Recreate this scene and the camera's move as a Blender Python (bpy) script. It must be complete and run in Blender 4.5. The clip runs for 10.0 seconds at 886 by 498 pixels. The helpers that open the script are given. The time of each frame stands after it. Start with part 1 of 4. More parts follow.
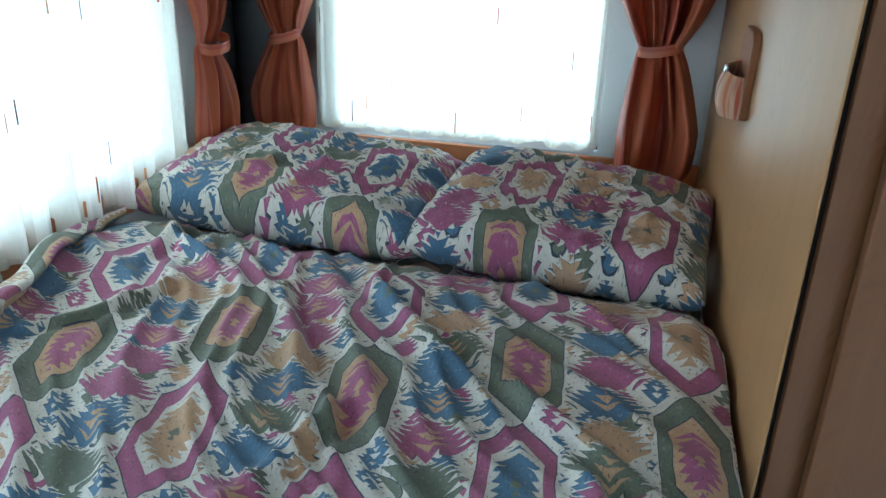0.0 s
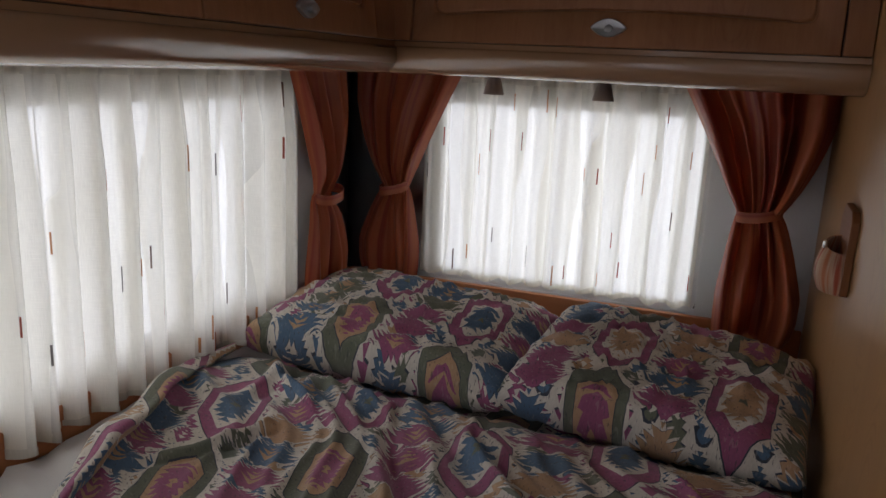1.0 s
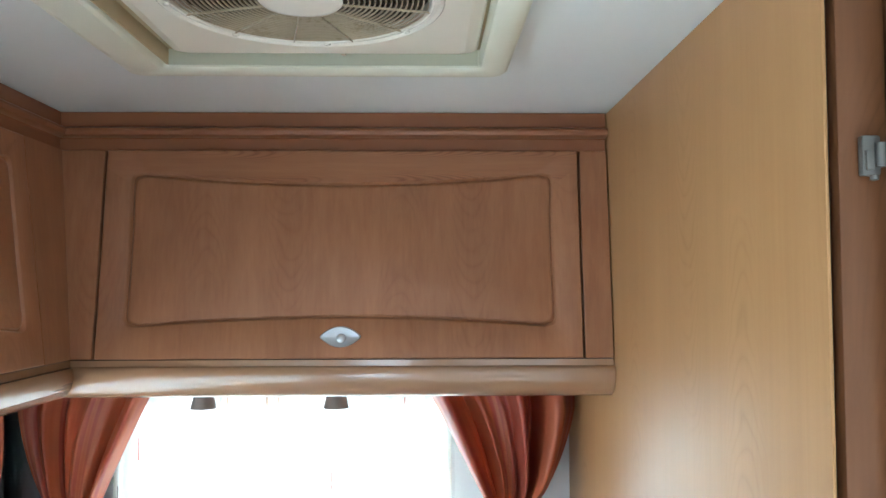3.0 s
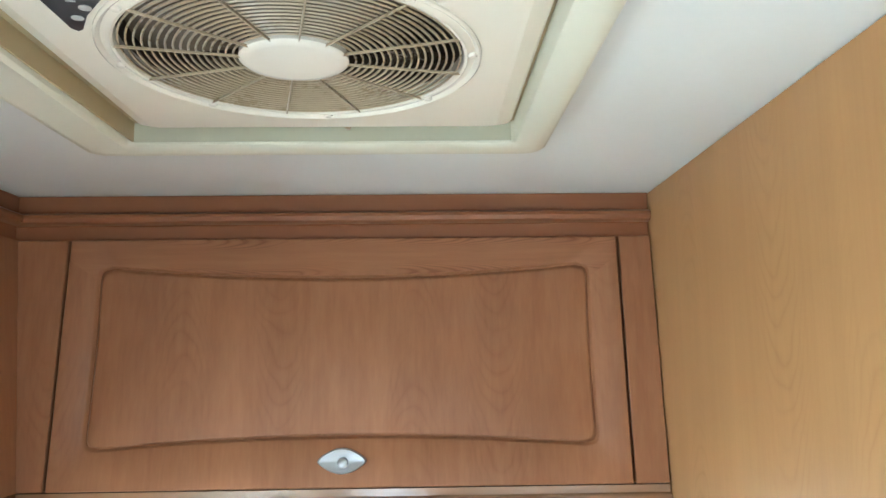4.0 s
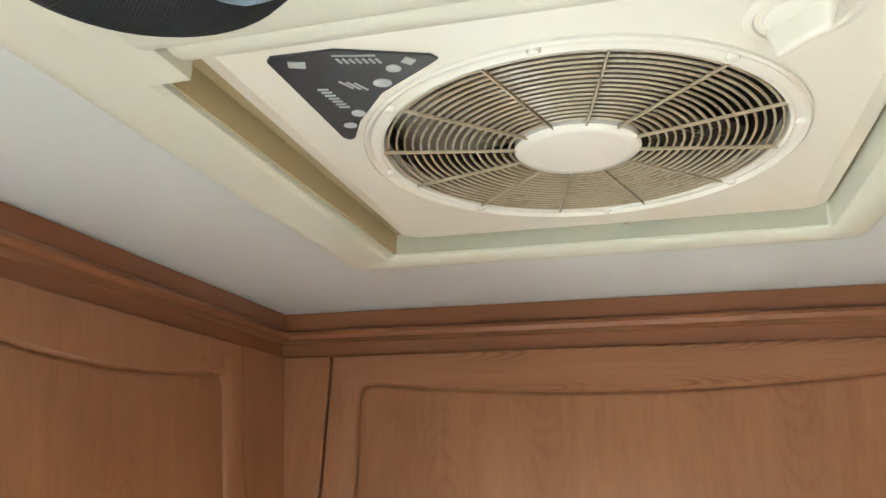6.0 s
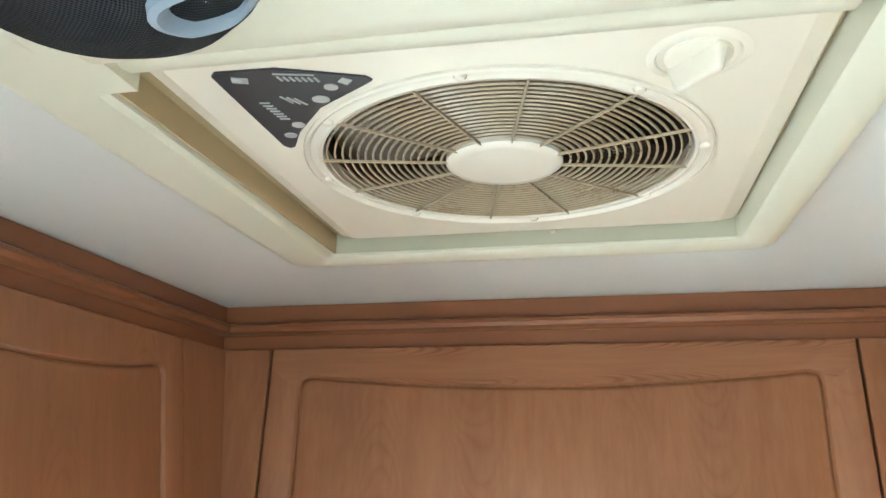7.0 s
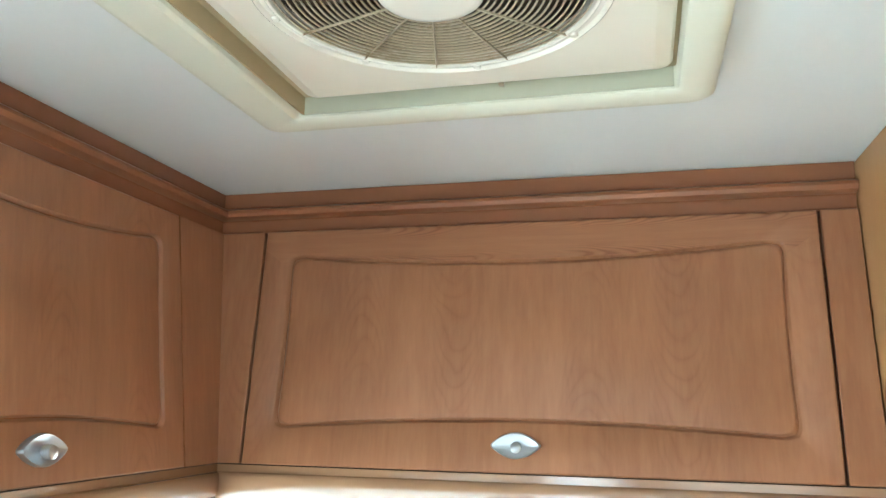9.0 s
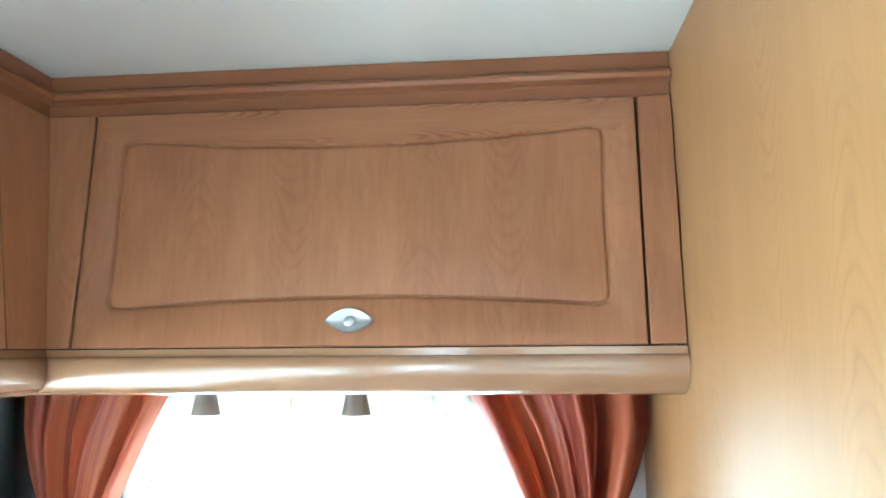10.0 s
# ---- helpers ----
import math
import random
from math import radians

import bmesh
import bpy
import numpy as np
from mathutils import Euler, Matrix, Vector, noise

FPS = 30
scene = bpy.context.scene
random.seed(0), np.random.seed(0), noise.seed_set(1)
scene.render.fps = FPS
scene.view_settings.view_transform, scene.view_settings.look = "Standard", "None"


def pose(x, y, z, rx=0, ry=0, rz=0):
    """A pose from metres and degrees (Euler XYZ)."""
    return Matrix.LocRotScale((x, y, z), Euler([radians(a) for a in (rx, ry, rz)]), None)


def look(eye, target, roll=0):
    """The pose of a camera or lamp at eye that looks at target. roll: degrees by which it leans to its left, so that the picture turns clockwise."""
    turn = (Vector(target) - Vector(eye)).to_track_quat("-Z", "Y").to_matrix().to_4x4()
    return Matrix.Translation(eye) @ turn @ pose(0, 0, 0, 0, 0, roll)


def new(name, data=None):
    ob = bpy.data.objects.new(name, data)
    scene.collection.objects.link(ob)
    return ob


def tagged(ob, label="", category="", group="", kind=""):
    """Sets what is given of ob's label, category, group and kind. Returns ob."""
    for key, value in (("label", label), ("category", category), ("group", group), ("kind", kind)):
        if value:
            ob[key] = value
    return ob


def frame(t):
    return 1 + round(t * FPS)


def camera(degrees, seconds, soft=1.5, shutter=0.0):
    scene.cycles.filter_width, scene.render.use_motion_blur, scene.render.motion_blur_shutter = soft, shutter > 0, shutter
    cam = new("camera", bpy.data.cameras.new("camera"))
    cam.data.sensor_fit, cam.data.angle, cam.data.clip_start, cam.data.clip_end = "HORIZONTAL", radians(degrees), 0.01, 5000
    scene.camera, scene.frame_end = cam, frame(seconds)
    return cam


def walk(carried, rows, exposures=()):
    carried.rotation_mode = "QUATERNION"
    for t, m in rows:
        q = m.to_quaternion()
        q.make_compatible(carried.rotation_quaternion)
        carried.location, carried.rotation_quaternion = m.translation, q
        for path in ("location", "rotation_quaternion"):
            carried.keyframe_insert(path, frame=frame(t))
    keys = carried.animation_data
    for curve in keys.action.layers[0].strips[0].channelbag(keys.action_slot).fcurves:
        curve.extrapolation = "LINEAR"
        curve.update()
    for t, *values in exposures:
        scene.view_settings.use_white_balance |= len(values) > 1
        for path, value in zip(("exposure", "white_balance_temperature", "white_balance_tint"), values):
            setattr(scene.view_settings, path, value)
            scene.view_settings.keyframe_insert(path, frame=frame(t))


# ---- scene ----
cam = camera(59.1, 10.0)
PATH = [
    (0, (0.266, -0.332, 1.404), (-0.131, 1.473, 0.64), 2.1),
    (0.5, (0.297, -0.354, 1.416), (-0.349, 1.415, 0.743), 1.6),
    (1, (0.277, -0.362, 1.468), (-0.396, 1.464, 1.009), 2.7),
    (1.5, (0.248, -0.345, 1.532), (-0.435, 1.516, 1.272), 0.7),
    (2, (0.253, -0.308, 1.572), (-0.273, 1.621, 1.526), 0.8),
    (2.5, (0.227, -0.216, 1.594), (-0.007, 1.77, 1.634), 0.5),
    (2.7, (0.191, -0.166, 1.615), (0.092, 1.83, 1.681), 0.3),
    (3.8, (0.127, 0.068, 1.692), (0.272, 2.05, 1.913), -0.9),
    (4, (0.124, 0.108, 1.702), (0.173, 2.088, 1.984), -0.7),
    (4.5, (0.122, 0.173, 1.738), (0.011, 2.131, 2.131), -1.1),
    (5, (0.087, 0.204, 1.736), (-0.216, 2.127, 2.195), -0.6),
    (5.2, (0.069, 0.207, 1.729), (-0.31, 2.112, 2.207), -0.5),
    (6.3, (0.065, 0.197, 1.729), (-0.457, 2.049, 2.277), 0.3),
    (6.5, (0.076, 0.194, 1.729), (-0.409, 2.055, 2.278), 0.2),
    (7, (0.086, 0.165, 1.728), (-0.302, 2.057, 2.248), 0.5),
    (7.5, (0.094, 0.153, 1.688), (-0.233, 2.081, 2.108), 0.7),
    (8, (0.112, 0.133, 1.667), (-0.159, 2.084, 2.01), 0.6),
    (8.5, (0.131, 0.111, 1.639), (-0.291, 2.032, 2.003), 0.8),
    (9, (0.18, 0.15, 1.614), (-0.303, 2.051, 2.002), 0.9),
    (9.5, (0.243, 0.163, 1.56), (0.01, 2.121, 1.893), 0.3),
    (10, (0.256, 0.157, 1.512), (0.057, 2.131, 1.767), -0.4),
]
EXPOSURES = [(0.0, 0.03, 4900, 3), (0.5, -1.27, 6200, 21), (1.0, -1.47, 6250, 29), (1.5, -1.45, 6400, 30), (2.0, -0.7, 6550, 33),
             (2.5, 0.38, 5200, 14), (4.0, 1.52, 5450, 8), (6.0, 1.5, 5850, 10), (8.0, 1.72, 5350, 5), (9.0, 1.8, 5300, 4), (10.0, 2.0, 5000, 1)]
walk(cam, [(t, look(e, g, r)) for t, e, g, r in PATH], EXPOSURES)

# ---- light ----
world = bpy.data.worlds.new("sky")
scene.world = world
world.use_nodes = True
sky = world.node_tree.nodes.new("ShaderNodeTexSky")
sky.sky_type, sky.sun_disc = "NISHITA", False
sky.sun_elevation, sky.sun_rotation = radians(42), radians(200)
background = world.node_tree.nodes["Background"]
background.inputs["Strength"].default_value = 0.12
world.node_tree.links.new(sky.outputs[0], background.inputs["Color"])

sun = new("sun", bpy.data.lights.new("sun", "SUN"))
sun.data.energy, sun.data.angle, sun.data.color = 0.8, radians(12), (1.0, 0.97, 0.92)
sun.matrix_world = look((0, 0, 0), (0.3, 0.8, -0.9))


def window_light(name, at, toward, width, height, watts, colour=(0.93, 0.97, 1.0)):
    """Daylight in a window's opening."""
    lamp = new(name, bpy.data.lights.new(name, "AREA"))
    lamp.data.shape, lamp.data.size, lamp.data.size_y = "RECTANGLE", width, height
    lamp.data.energy, lamp.data.color = watts, colour
    lamp.matrix_world = look(at, toward)
    return lamp


DAY = (0.90, 1.0, 0.985)
window_light("daylight_back", (-0.165, 1.90, 1.11), (-0.165, 0, 1.11), 0.80, 0.60, 6.5, DAY)
window_light("daylight_left", (-0.96, 0.73, 1.11), (0, 0.73, 1.11), 1.38, 0.60, 12.3, DAY)
window_light("daylight_cabin_left", (-0.93, -1.05, 1.2), (0, -1.05, 1.2), 1.3, 0.76, 7, DAY)
window_light("daylight_cabin_door", (1.33, -1.2, 0.95), (0, -1.2, 0.95), 0.6, 1.6, 6, DAY)
window_light("daylight_front", (0.2, -2.68, 1.25), (0.2, 0, 1.25), 1.5, 0.7, 1.5, DAY)
# Unseen fill lamp in the roof, added to bounce light off the floor.
roof_fill = window_light("roof_fill_lamp", (0.015, -1.25, 2.03), (0.015, -1.25, 0), 0.41, 0.7, 43, DAY)
roof_fill.data.spread = radians(95)


# ---- materials ----
class Nodes:
    """A short way to write a material's nodes."""

    def __init__(self, name):
        self.mat = bpy.data.materials.new(name)
        self.mat.use_nodes = True
        self.tree = self.mat.node_tree
        self.shader = self.tree.nodes["Principled BSDF"]
        self.out = self.tree.nodes["Material Output"]

    def node(self, kind, operation="", data_type="", blend_type="", feature=""):
        n = self.tree.nodes.new(kind)
        if operation:
            n.operation = operation
        if data_type:
            n.data_type = data_type
        if blend_type:
            n.blend_type = blend_type
        if feature:
            n.feature = feature
        return n

    def put(self, socket, value):
        if hasattr(value, "is_output"):
            self.tree.links.new(value, socket)
        elif isinstance(value, tuple) and len(value) == 3 and socket.type == "RGBA":
            socket.default_value = (*value, 1)
        else:
            socket.default_value = value

    def m(self, op, a, b=0.0, c=0.0):
        n = self.node("ShaderNodeMath", op)
        for s, v in zip(n.inputs, (a, b, c)):
            self.put(s, v)
        return n.outputs[0]

    def coords(self, which="Object"):
        return self.node("ShaderNodeTexCoord").outputs[which]

    def split(self, vector):
        n = self.node("ShaderNodeSeparateXYZ")
        self.put(n.inputs[0], vector)
        return n.outputs

    def join(self, x, y, z=0.0):
        n = self.node("ShaderNodeCombineXYZ")
        for s, v in zip(n.inputs, (x, y, z)):
            self.put(s, v)
        return n.outputs[0]

    def stretch(self, vector, scale):
        n = self.node("ShaderNodeMapping")
        self.put(n.inputs["Vector"], vector)
        n.inputs["Scale"].default_value = scale
        return n.outputs[0]

    def noise(self, vector, scale, detail=4.0, rough=0.55, warp=0.0):
        n = self.node("ShaderNodeTexNoise")
        self.put(n.inputs["Vector"], vector)
        n.inputs["Scale"].default_value, n.inputs["Detail"].default_value = scale, detail
        n.inputs["Roughness"].default_value, n.inputs["Distortion"].default_value = rough, warp
        return n.outputs["Fac"]

    def mix(self, f, a, b):
        n = self.node("ShaderNodeMix", data_type="RGBA")
        self.put(n.inputs[0], f)
        self.put(n.inputs[6], a)
        self.put(n.inputs[7], b)
        return n.outputs[2]

    def ramp(self, f, *stops):
        n = self.node("ShaderNodeValToRGB")
        self.put(n.inputs[0], f)
        el = n.color_ramp.elements
        while len(el) < len(stops):
            el.new(0.5)
        for e, (at, colour) in zip(el, stops):
            e.position, e.color = at, (*colour, 1)
        return n.outputs[0]

    def bump(self, height, strength, distance=0.002):
        n = self.node("ShaderNodeBump")
        self.put(n.inputs["Height"], height)
        n.inputs["Strength"].default_value, n.inputs["Distance"].default_value = strength, distance
        self.put(self.shader.inputs["Normal"], n.outputs[0])

    def done(self, colour=None, rough=None, metal=None, **more):
        for key, value in (("Base Color", colour), ("Roughness", rough), ("Metallic", metal), *more.items()):
            if value is not None:
                self.put(self.shader.inputs[key.replace("_", " ")], value)
        return self.mat


def wood(name, dark, light, rough=0.36, grain=1.0, across=(1.0, 1.0, 0.07), figure=0.5, shine=0.32, relief=0.10, ring_axes=(1.0, 0.0, 1.0), spacing=0.16):
    """Laminate with a printed wood grain along the axis scaled least, and columns of flame figure: ring_axes weigh x and y across, and z along."""
    n = Nodes(name)
    p = n.coords()
    long = n.stretch(p, across)
    straight = n.stretch(p, tuple(v if v == 1.0 else v * 0.35 for v in across))
    fine = n.noise(long, 160.0, 3.0, 0.6)
    streak = n.noise(straight, 46.0, 3.0, 0.6, 0.1)
    broad = n.noise(straight, 13.0, 2.0, 0.5, 0.1)
    spots = n.noise(p, 6.0, 2.0)
    f = n.m("MULTIPLY_ADD", n.m("SUBTRACT", fine, 0.5), 0.5 * grain, 0.55)
    f = n.m("MULTIPLY_ADD", n.m("SUBTRACT", streak, 0.5), 0.5 * grain, f)
    f = n.m("MULTIPLY_ADD", n.m("SUBTRACT", broad, 0.5), 0.65 * grain, f)
    f = n.m("MULTIPLY_ADD", n.m("SUBTRACT", spots, 0.5), 0.25, f)
    if figure:
        x, y, z = n.split(p)
        wx, wy, along = ring_axes
        if along:
            u, v = n.m("MULTIPLY_ADD", x, wx, n.m("MULTIPLY", y, wy)), z
        else:
            u, v = z, n.m("MULTIPLY_ADD", x, wx, n.m("MULTIPLY", y, wy))
        u = n.m("MULTIPLY_ADD", n.m("SUBTRACT", n.noise(p, 5.0, 1.0), 0.5), 0.035, u)
        cell = n.m("FLOOR", n.m("DIVIDE", u, spacing))
        dice = n.node("ShaderNodeTexWhiteNoise")
        n.put(dice.inputs["Vector"], n.join(cell, 3.0, 1.0))
        d = dice.outputs["Value"]
        du = n.m("SUBTRACT", n.m("SUBTRACT", u, n.m("MULTIPLY", cell, spacing)), n.m("MULTIPLY_ADD", d, spacing * 0.3, spacing * 0.35))
        bow = n.m("POWER", n.m("DIVIDE", du, spacing * 0.11), 2.0)
        up = n.m("SUBTRACT", n.m("MULTIPLY", n.m("GREATER_THAN", d, 0.45), 2.0), 1.0)
        phase = n.m("MULTIPLY_ADD", v, 30.0, n.m("MULTIPLY", bow, n.m("MULTIPLY", up, 0.55)))
        phase = n.m("ADD", phase, n.m("MULTIPLY", n.noise(p, 9.0, 2.0), 3.5))
        ring = n.m("POWER", n.m("ABSOLUTE", n.m("MULTIPLY_ADD", n.m("FRACT", phase), 2.0, -1.0)), 3.0)
        column = n.m("DIVIDE", 1.0, n.m("ADD", 1.0, n.m("POWER", n.m("MULTIPLY", bow, 0.33), 2.0)))
        patchy = n.node("ShaderNodeClamp")
        n.put(patchy.inputs[0], n.m("MULTIPLY_ADD", n.noise(p, 5.5, 1.0), 4.0, -1.5))
        f = n.m("SUBTRACT", f, n.m("MULTIPLY", n.m("MULTIPLY", ring, column), n.m("MULTIPLY", patchy.outputs[0], 0.9 * figure)))
    colour = n.ramp(f, (0.05, dark), (0.9, light))
    n.bump(fine, relief, 0.001)
    return n.done(colour, n.m("MULTIPLY_ADD", fine, 0.12, rough - 0.06), Specular_IOR_Level=shine)


def plain(name, colour, rough=0.5, metal=0.0, vary=0.08, size=25.0, bumpy=0.05, **more):
    n = Nodes(name)
    p = n.coords()
    f = n.m("ADD", n.m("MULTIPLY", n.noise(p, size, 4.0), 0.6), n.m("MULTIPLY", n.noise(p, size * 9, 2.0), 0.4))
    a = tuple(max(0.0, c * (1 - vary * 2)) for c in colour)
    b = tuple(min(1.0, c * (1 + vary * 2)) for c in colour)
    n.bump(n.noise(p, size * 14, 2.0), bumpy, 0.001)
    return n.done(n.mix(f, a, b), n.m("MULTIPLY_ADD", f, 0.15, rough - 0.07), metal, **more)


CHERRY_D, CHERRY_L = (0.23, 0.092, 0.040), (0.385, 0.176, 0.080)
M_CHERRY = wood("cherry_laminate", CHERRY_D, CHERRY_L, figure=0.22, spacing=0.17)
M_CHERRY_SIDE = wood("cherry_laminate_side", CHERRY_D, CHERRY_L, figure=0.22, spacing=0.17, ring_axes=(0.0, 1.0, 1.0))
M_CHERRY_ACROSS = wood("cherry_laminate_across", CHERRY_D, CHERRY_L, across=(0.07, 1.0, 1.0), figure=1.0, ring_axes=(1.0, 0.0, 0.0), spacing=0.06)
M_CHERRY_TRIM = wood("cherry_trim", (0.225, 0.088, 0.038), (0.285, 0.118, 0.052), 0.32, 0.15, (0.06, 0.06, 1.0), 0.0, 0.28, 0.004)
M_PELMET = wood("pelmet_foil", (0.30, 0.165, 0.085), (0.36, 0.205, 0.11), 0.16, 0.3, (0.06, 0.06, 1.0), 0.0, 1.0, 0.004)
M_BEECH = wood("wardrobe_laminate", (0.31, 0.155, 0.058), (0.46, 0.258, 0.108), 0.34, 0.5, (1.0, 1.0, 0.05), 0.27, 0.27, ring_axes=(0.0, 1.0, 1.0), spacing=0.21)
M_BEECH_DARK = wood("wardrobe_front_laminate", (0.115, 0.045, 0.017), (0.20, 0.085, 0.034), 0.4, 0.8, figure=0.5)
M_LEDGE = wood("ledge_wood", (0.40, 0.14, 0.05), (0.56, 0.22, 0.085), 0.4, 0.6, (0.06, 0.06, 1.0), 0.3)
M_GAP = plain("dark_gap", (0.012, 0.008, 0.006), 0.9)
M_CEILING = plain("ceiling_vinyl", (0.69, 0.705, 0.675), 0.6, 0, 0.02, 9.0, 0.03)
M_WALL = plain("wall_vinyl", (0.66, 0.66, 0.67), 0.7, 0, 0.03, 14.0, 0.15)
M_CREAM = plain("cream_plastic", (0.66, 0.64, 0.51), 0.42, 0, 0.02, 12.0, 0.05)


def aged_plastic(name, colour, stain, rough=0.3):
    """Glossy plastic, yellowed in soft patches."""
    n = Nodes(name)
    p = n.coords()
    patch = n.noise(p, 4.0, 3.0, 0.5)
    c = n.mix(n.m("MULTIPLY", patch, 0.7), colour, stain)
    n.bump(n.noise(p, 60.0, 3.0), 0.05, 0.001)
    return n.done(c, n.m("MULTIPLY_ADD", patch, 0.1, rough))


M_PANEL = aged_plastic("ivory_plastic", (0.77, 0.735, 0.625), (0.65, 0.565, 0.43))
# Cream of the vent recess with its shade mixed into the colour.
M_TAN_SHADE = plain("tan_shaded_plastic", (0.44, 0.345, 0.19), 0.5, 0, 0.04, 10.0, 0.05)
M_OLIVE_SHADE = plain("olive_shaded_plastic", (0.46, 0.45, 0.33), 0.5, 0, 0.03, 10.0, 0.05)
M_GRILLE = plain("aged_grille_plastic", (0.37, 0.29, 0.185), 0.28, 0, 0.08, 30.0, 0.05)
M_RIM = aged_plastic("glossy_ivory_plastic", (0.74, 0.71, 0.62), (0.66, 0.58, 0.45), 0.16)
# Dark brown that holds the shade of the deep well and knob gap.
M_WELL_SHADE = plain("brown_well_shade", (0.06, 0.042, 0.025), 0.6, 0, 0.2, 20.0, 0.1)
M_BLADE = plain("smoked_blade_plastic", (0.10, 0.072, 0.045), 0.25, 0, 0.1, 20.0, 0.02)
M_BLACK = plain("black_label", (0.025, 0.025, 0.028), 0.35, 0, 0.1)
M_PRINT = plain("grey_print", (0.40, 0.40, 0.385), 0.5)
M_STEEL = plain("satin_metal", (0.50, 0.52, 0.54), 0.38, 0.9, 0.04, 40.0, 0.03)
M_HINGE = plain("dull_hinge_metal", (0.16, 0.15, 0.13), 0.4, 0.45, 0.08, 60.0, 0.05)
M_CHROME = plain("chrome", (0.75, 0.75, 0.74), 0.12, 1.0, 0.03)
M_MATTRESS = plain("white_cotton", (0.78, 0.77, 0.75), 0.9, 0, 0.03, 30.0, 0.4)
# Chosen pale so that the unseen floor reflects light upwards.
M_FLOOR = wood("bounce_floor_vinyl", (0.48, 0.43, 0.36), (0.64, 0.59, 0.51), 0.5, 1.0, (1.0, 0.07, 1.0))
M_GREY_RING = plain("grey_blue_plastic", (0.22, 0.27, 0.32), 0.35)
M_SPOT = plain("brown_lamp_shade", (0.24, 0.20, 0.175), 0.4, 0.2)


def mesh_cloth(name):
    """Black speaker cloth with a fine weave."""
    n = Nodes(name)
    p = n.coords()
    x, y, z = n.split(p)
    w = n.m("MULTIPLY", n.m("SINE", n.m("MULTIPLY", n.m("ADD", x, z), 2600.0)), n.m("SINE", n.m("MULTIPLY", n.m("ADD", y, z), 2600.0)))
    n.bump(w, 0.6, 0.001)
    return n.done(n.mix(n.m("MULTIPLY_ADD", w, 0.5, 0.5), (0.003, 0.004, 0.005), (0.020, 0.022, 0.025)), 0.75, Specular_IOR_Level=0.3)


M_SPEAKER = mesh_cloth("black_speaker_mesh")


def kilim(name):
    """Printed cotton: green and mauve medallions with feathered blue, mauve and tan leaves on cream. The UV map is in metres."""
    n = Nodes(name)
    uv = n.coords("UV")
    wob = n.stretch(uv, (1, 1, 1))
    u, v, _ = n.split(uv)
    w1 = n.m("MULTIPLY", n.m("SUBTRACT", n.noise(wob, 7.0, 2.0), 0.5), 0.024)
    w2 = n.m("MULTIPLY", n.m("SUBTRACT", n.noise(n.stretch(uv, (1.0, 1.3, 1.0)), 6.0, 2.0), 0.5), 0.022)
    u, v = n.m("ADD", u, w1), n.m("ADD", v, w2)
    wide, tall = 0.26, 0.285
    cream, mauve, blue, green, tan, navy = (0.66, 0.615, 0.53), (0.33, 0.092, 0.180), (0.082, 0.155, 0.245), (0.15, 0.165, 0.115), (0.48, 0.30, 0.165), (0.05, 0.06, 0.08)
    col = n.m("FLOOR", n.m("DIVIDE", u, wide))
    cu = n.m("SUBTRACT", n.m("SUBTRACT", u, n.m("MULTIPLY", col, wide)), wide / 2)
    drop = n.m("MULTIPLY_ADD", n.m("MODULO", n.m("ABSOLUTE", col), 2.0), tall * 0.5, v)
    row = n.m("FLOOR", n.m("DIVIDE", drop, tall))
    cv = n.m("SUBTRACT", n.m("SUBTRACT", drop, n.m("MULTIPLY", row, tall)), tall / 2)
    odd = n.m("GREATER_THAN", n.m("MODULO", n.m("ABSOLUTE", row), 2.0), 0.5)
    au, av = n.m("ABSOLUTE", cu), n.m("ABSOLUTE", cv)

    def dice(x, y, salt):
        roll = n.node("ShaderNodeTexWhiteNoise")
        n.put(roll.inputs["Vector"], n.join(x, y, salt))
        return roll.outputs["Value"]

    def pick(value, *colours):
        ramp = n.node("ShaderNodeValToRGB")
        ramp.color_ramp.interpolation = "CONSTANT"
        n.put(ramp.inputs[0], value)
        while len(ramp.color_ramp.elements) < len(colours):
            ramp.color_ramp.elements.new(0.5)
        for i, (e, colour) in enumerate(zip(ramp.color_ramp.elements, colours)):
            e.position, e.color = i / len(colours), (*colour, 1)
        return ramp.outputs[0]

    def leaves(under, a, along, step, half, tooth, seed_x, salt, colours, heart):
        """Serrated leaves, one above the other, spread evenly to both sides of the line a = 0."""
        cj = n.m("FLOOR", n.m("DIVIDE", along, step))
        b = n.m("SUBTRACT", n.m("DIVIDE", along, step), cj)
        body = n.m("MULTIPLY", n.m("POWER", n.m("SINE", n.m("MULTIPLY", b, 3.1416)), 0.6), half)
        saw = n.m("MULTIPLY", n.m("FRACT", n.m("DIVIDE", n.m("SUBTRACT", along, n.m("MULTIPLY", a, 0.9)), tooth)), half * 0.46)
        edge = n.m("SUBTRACT", n.m("ADD", a, saw), body)
        roll = dice(seed_x, cj, salt)
        c = n.mix(n.m("LESS_THAN", edge, half * 0.13), under, cream)
        c = n.mix(n.m("LESS_THAN", edge, 0.0012), c, navy)
        c = n.mix(n.m("LESS_THAN", edge, -0.0004), c, pick(roll, *colours))
        return n.mix(n.m("MULTIPLY", n.m("LESS_THAN", edge, -half * 0.62), n.m("GREATER_THAN", n.m("FRACT", n.m("MULTIPLY", roll, 7.0)), 0.5)), c, heart)

    # small leaves everywhere, larger mirrored ones between the columns of medallions
    small = wide / 5
    si = n.m("FLOOR", n.m("DIVIDE", u, small))
    sa = n.m("ABSOLUTE", n.m("SUBTRACT", n.m("SUBTRACT", u, n.m("MULTIPLY", si, small)), small / 2))
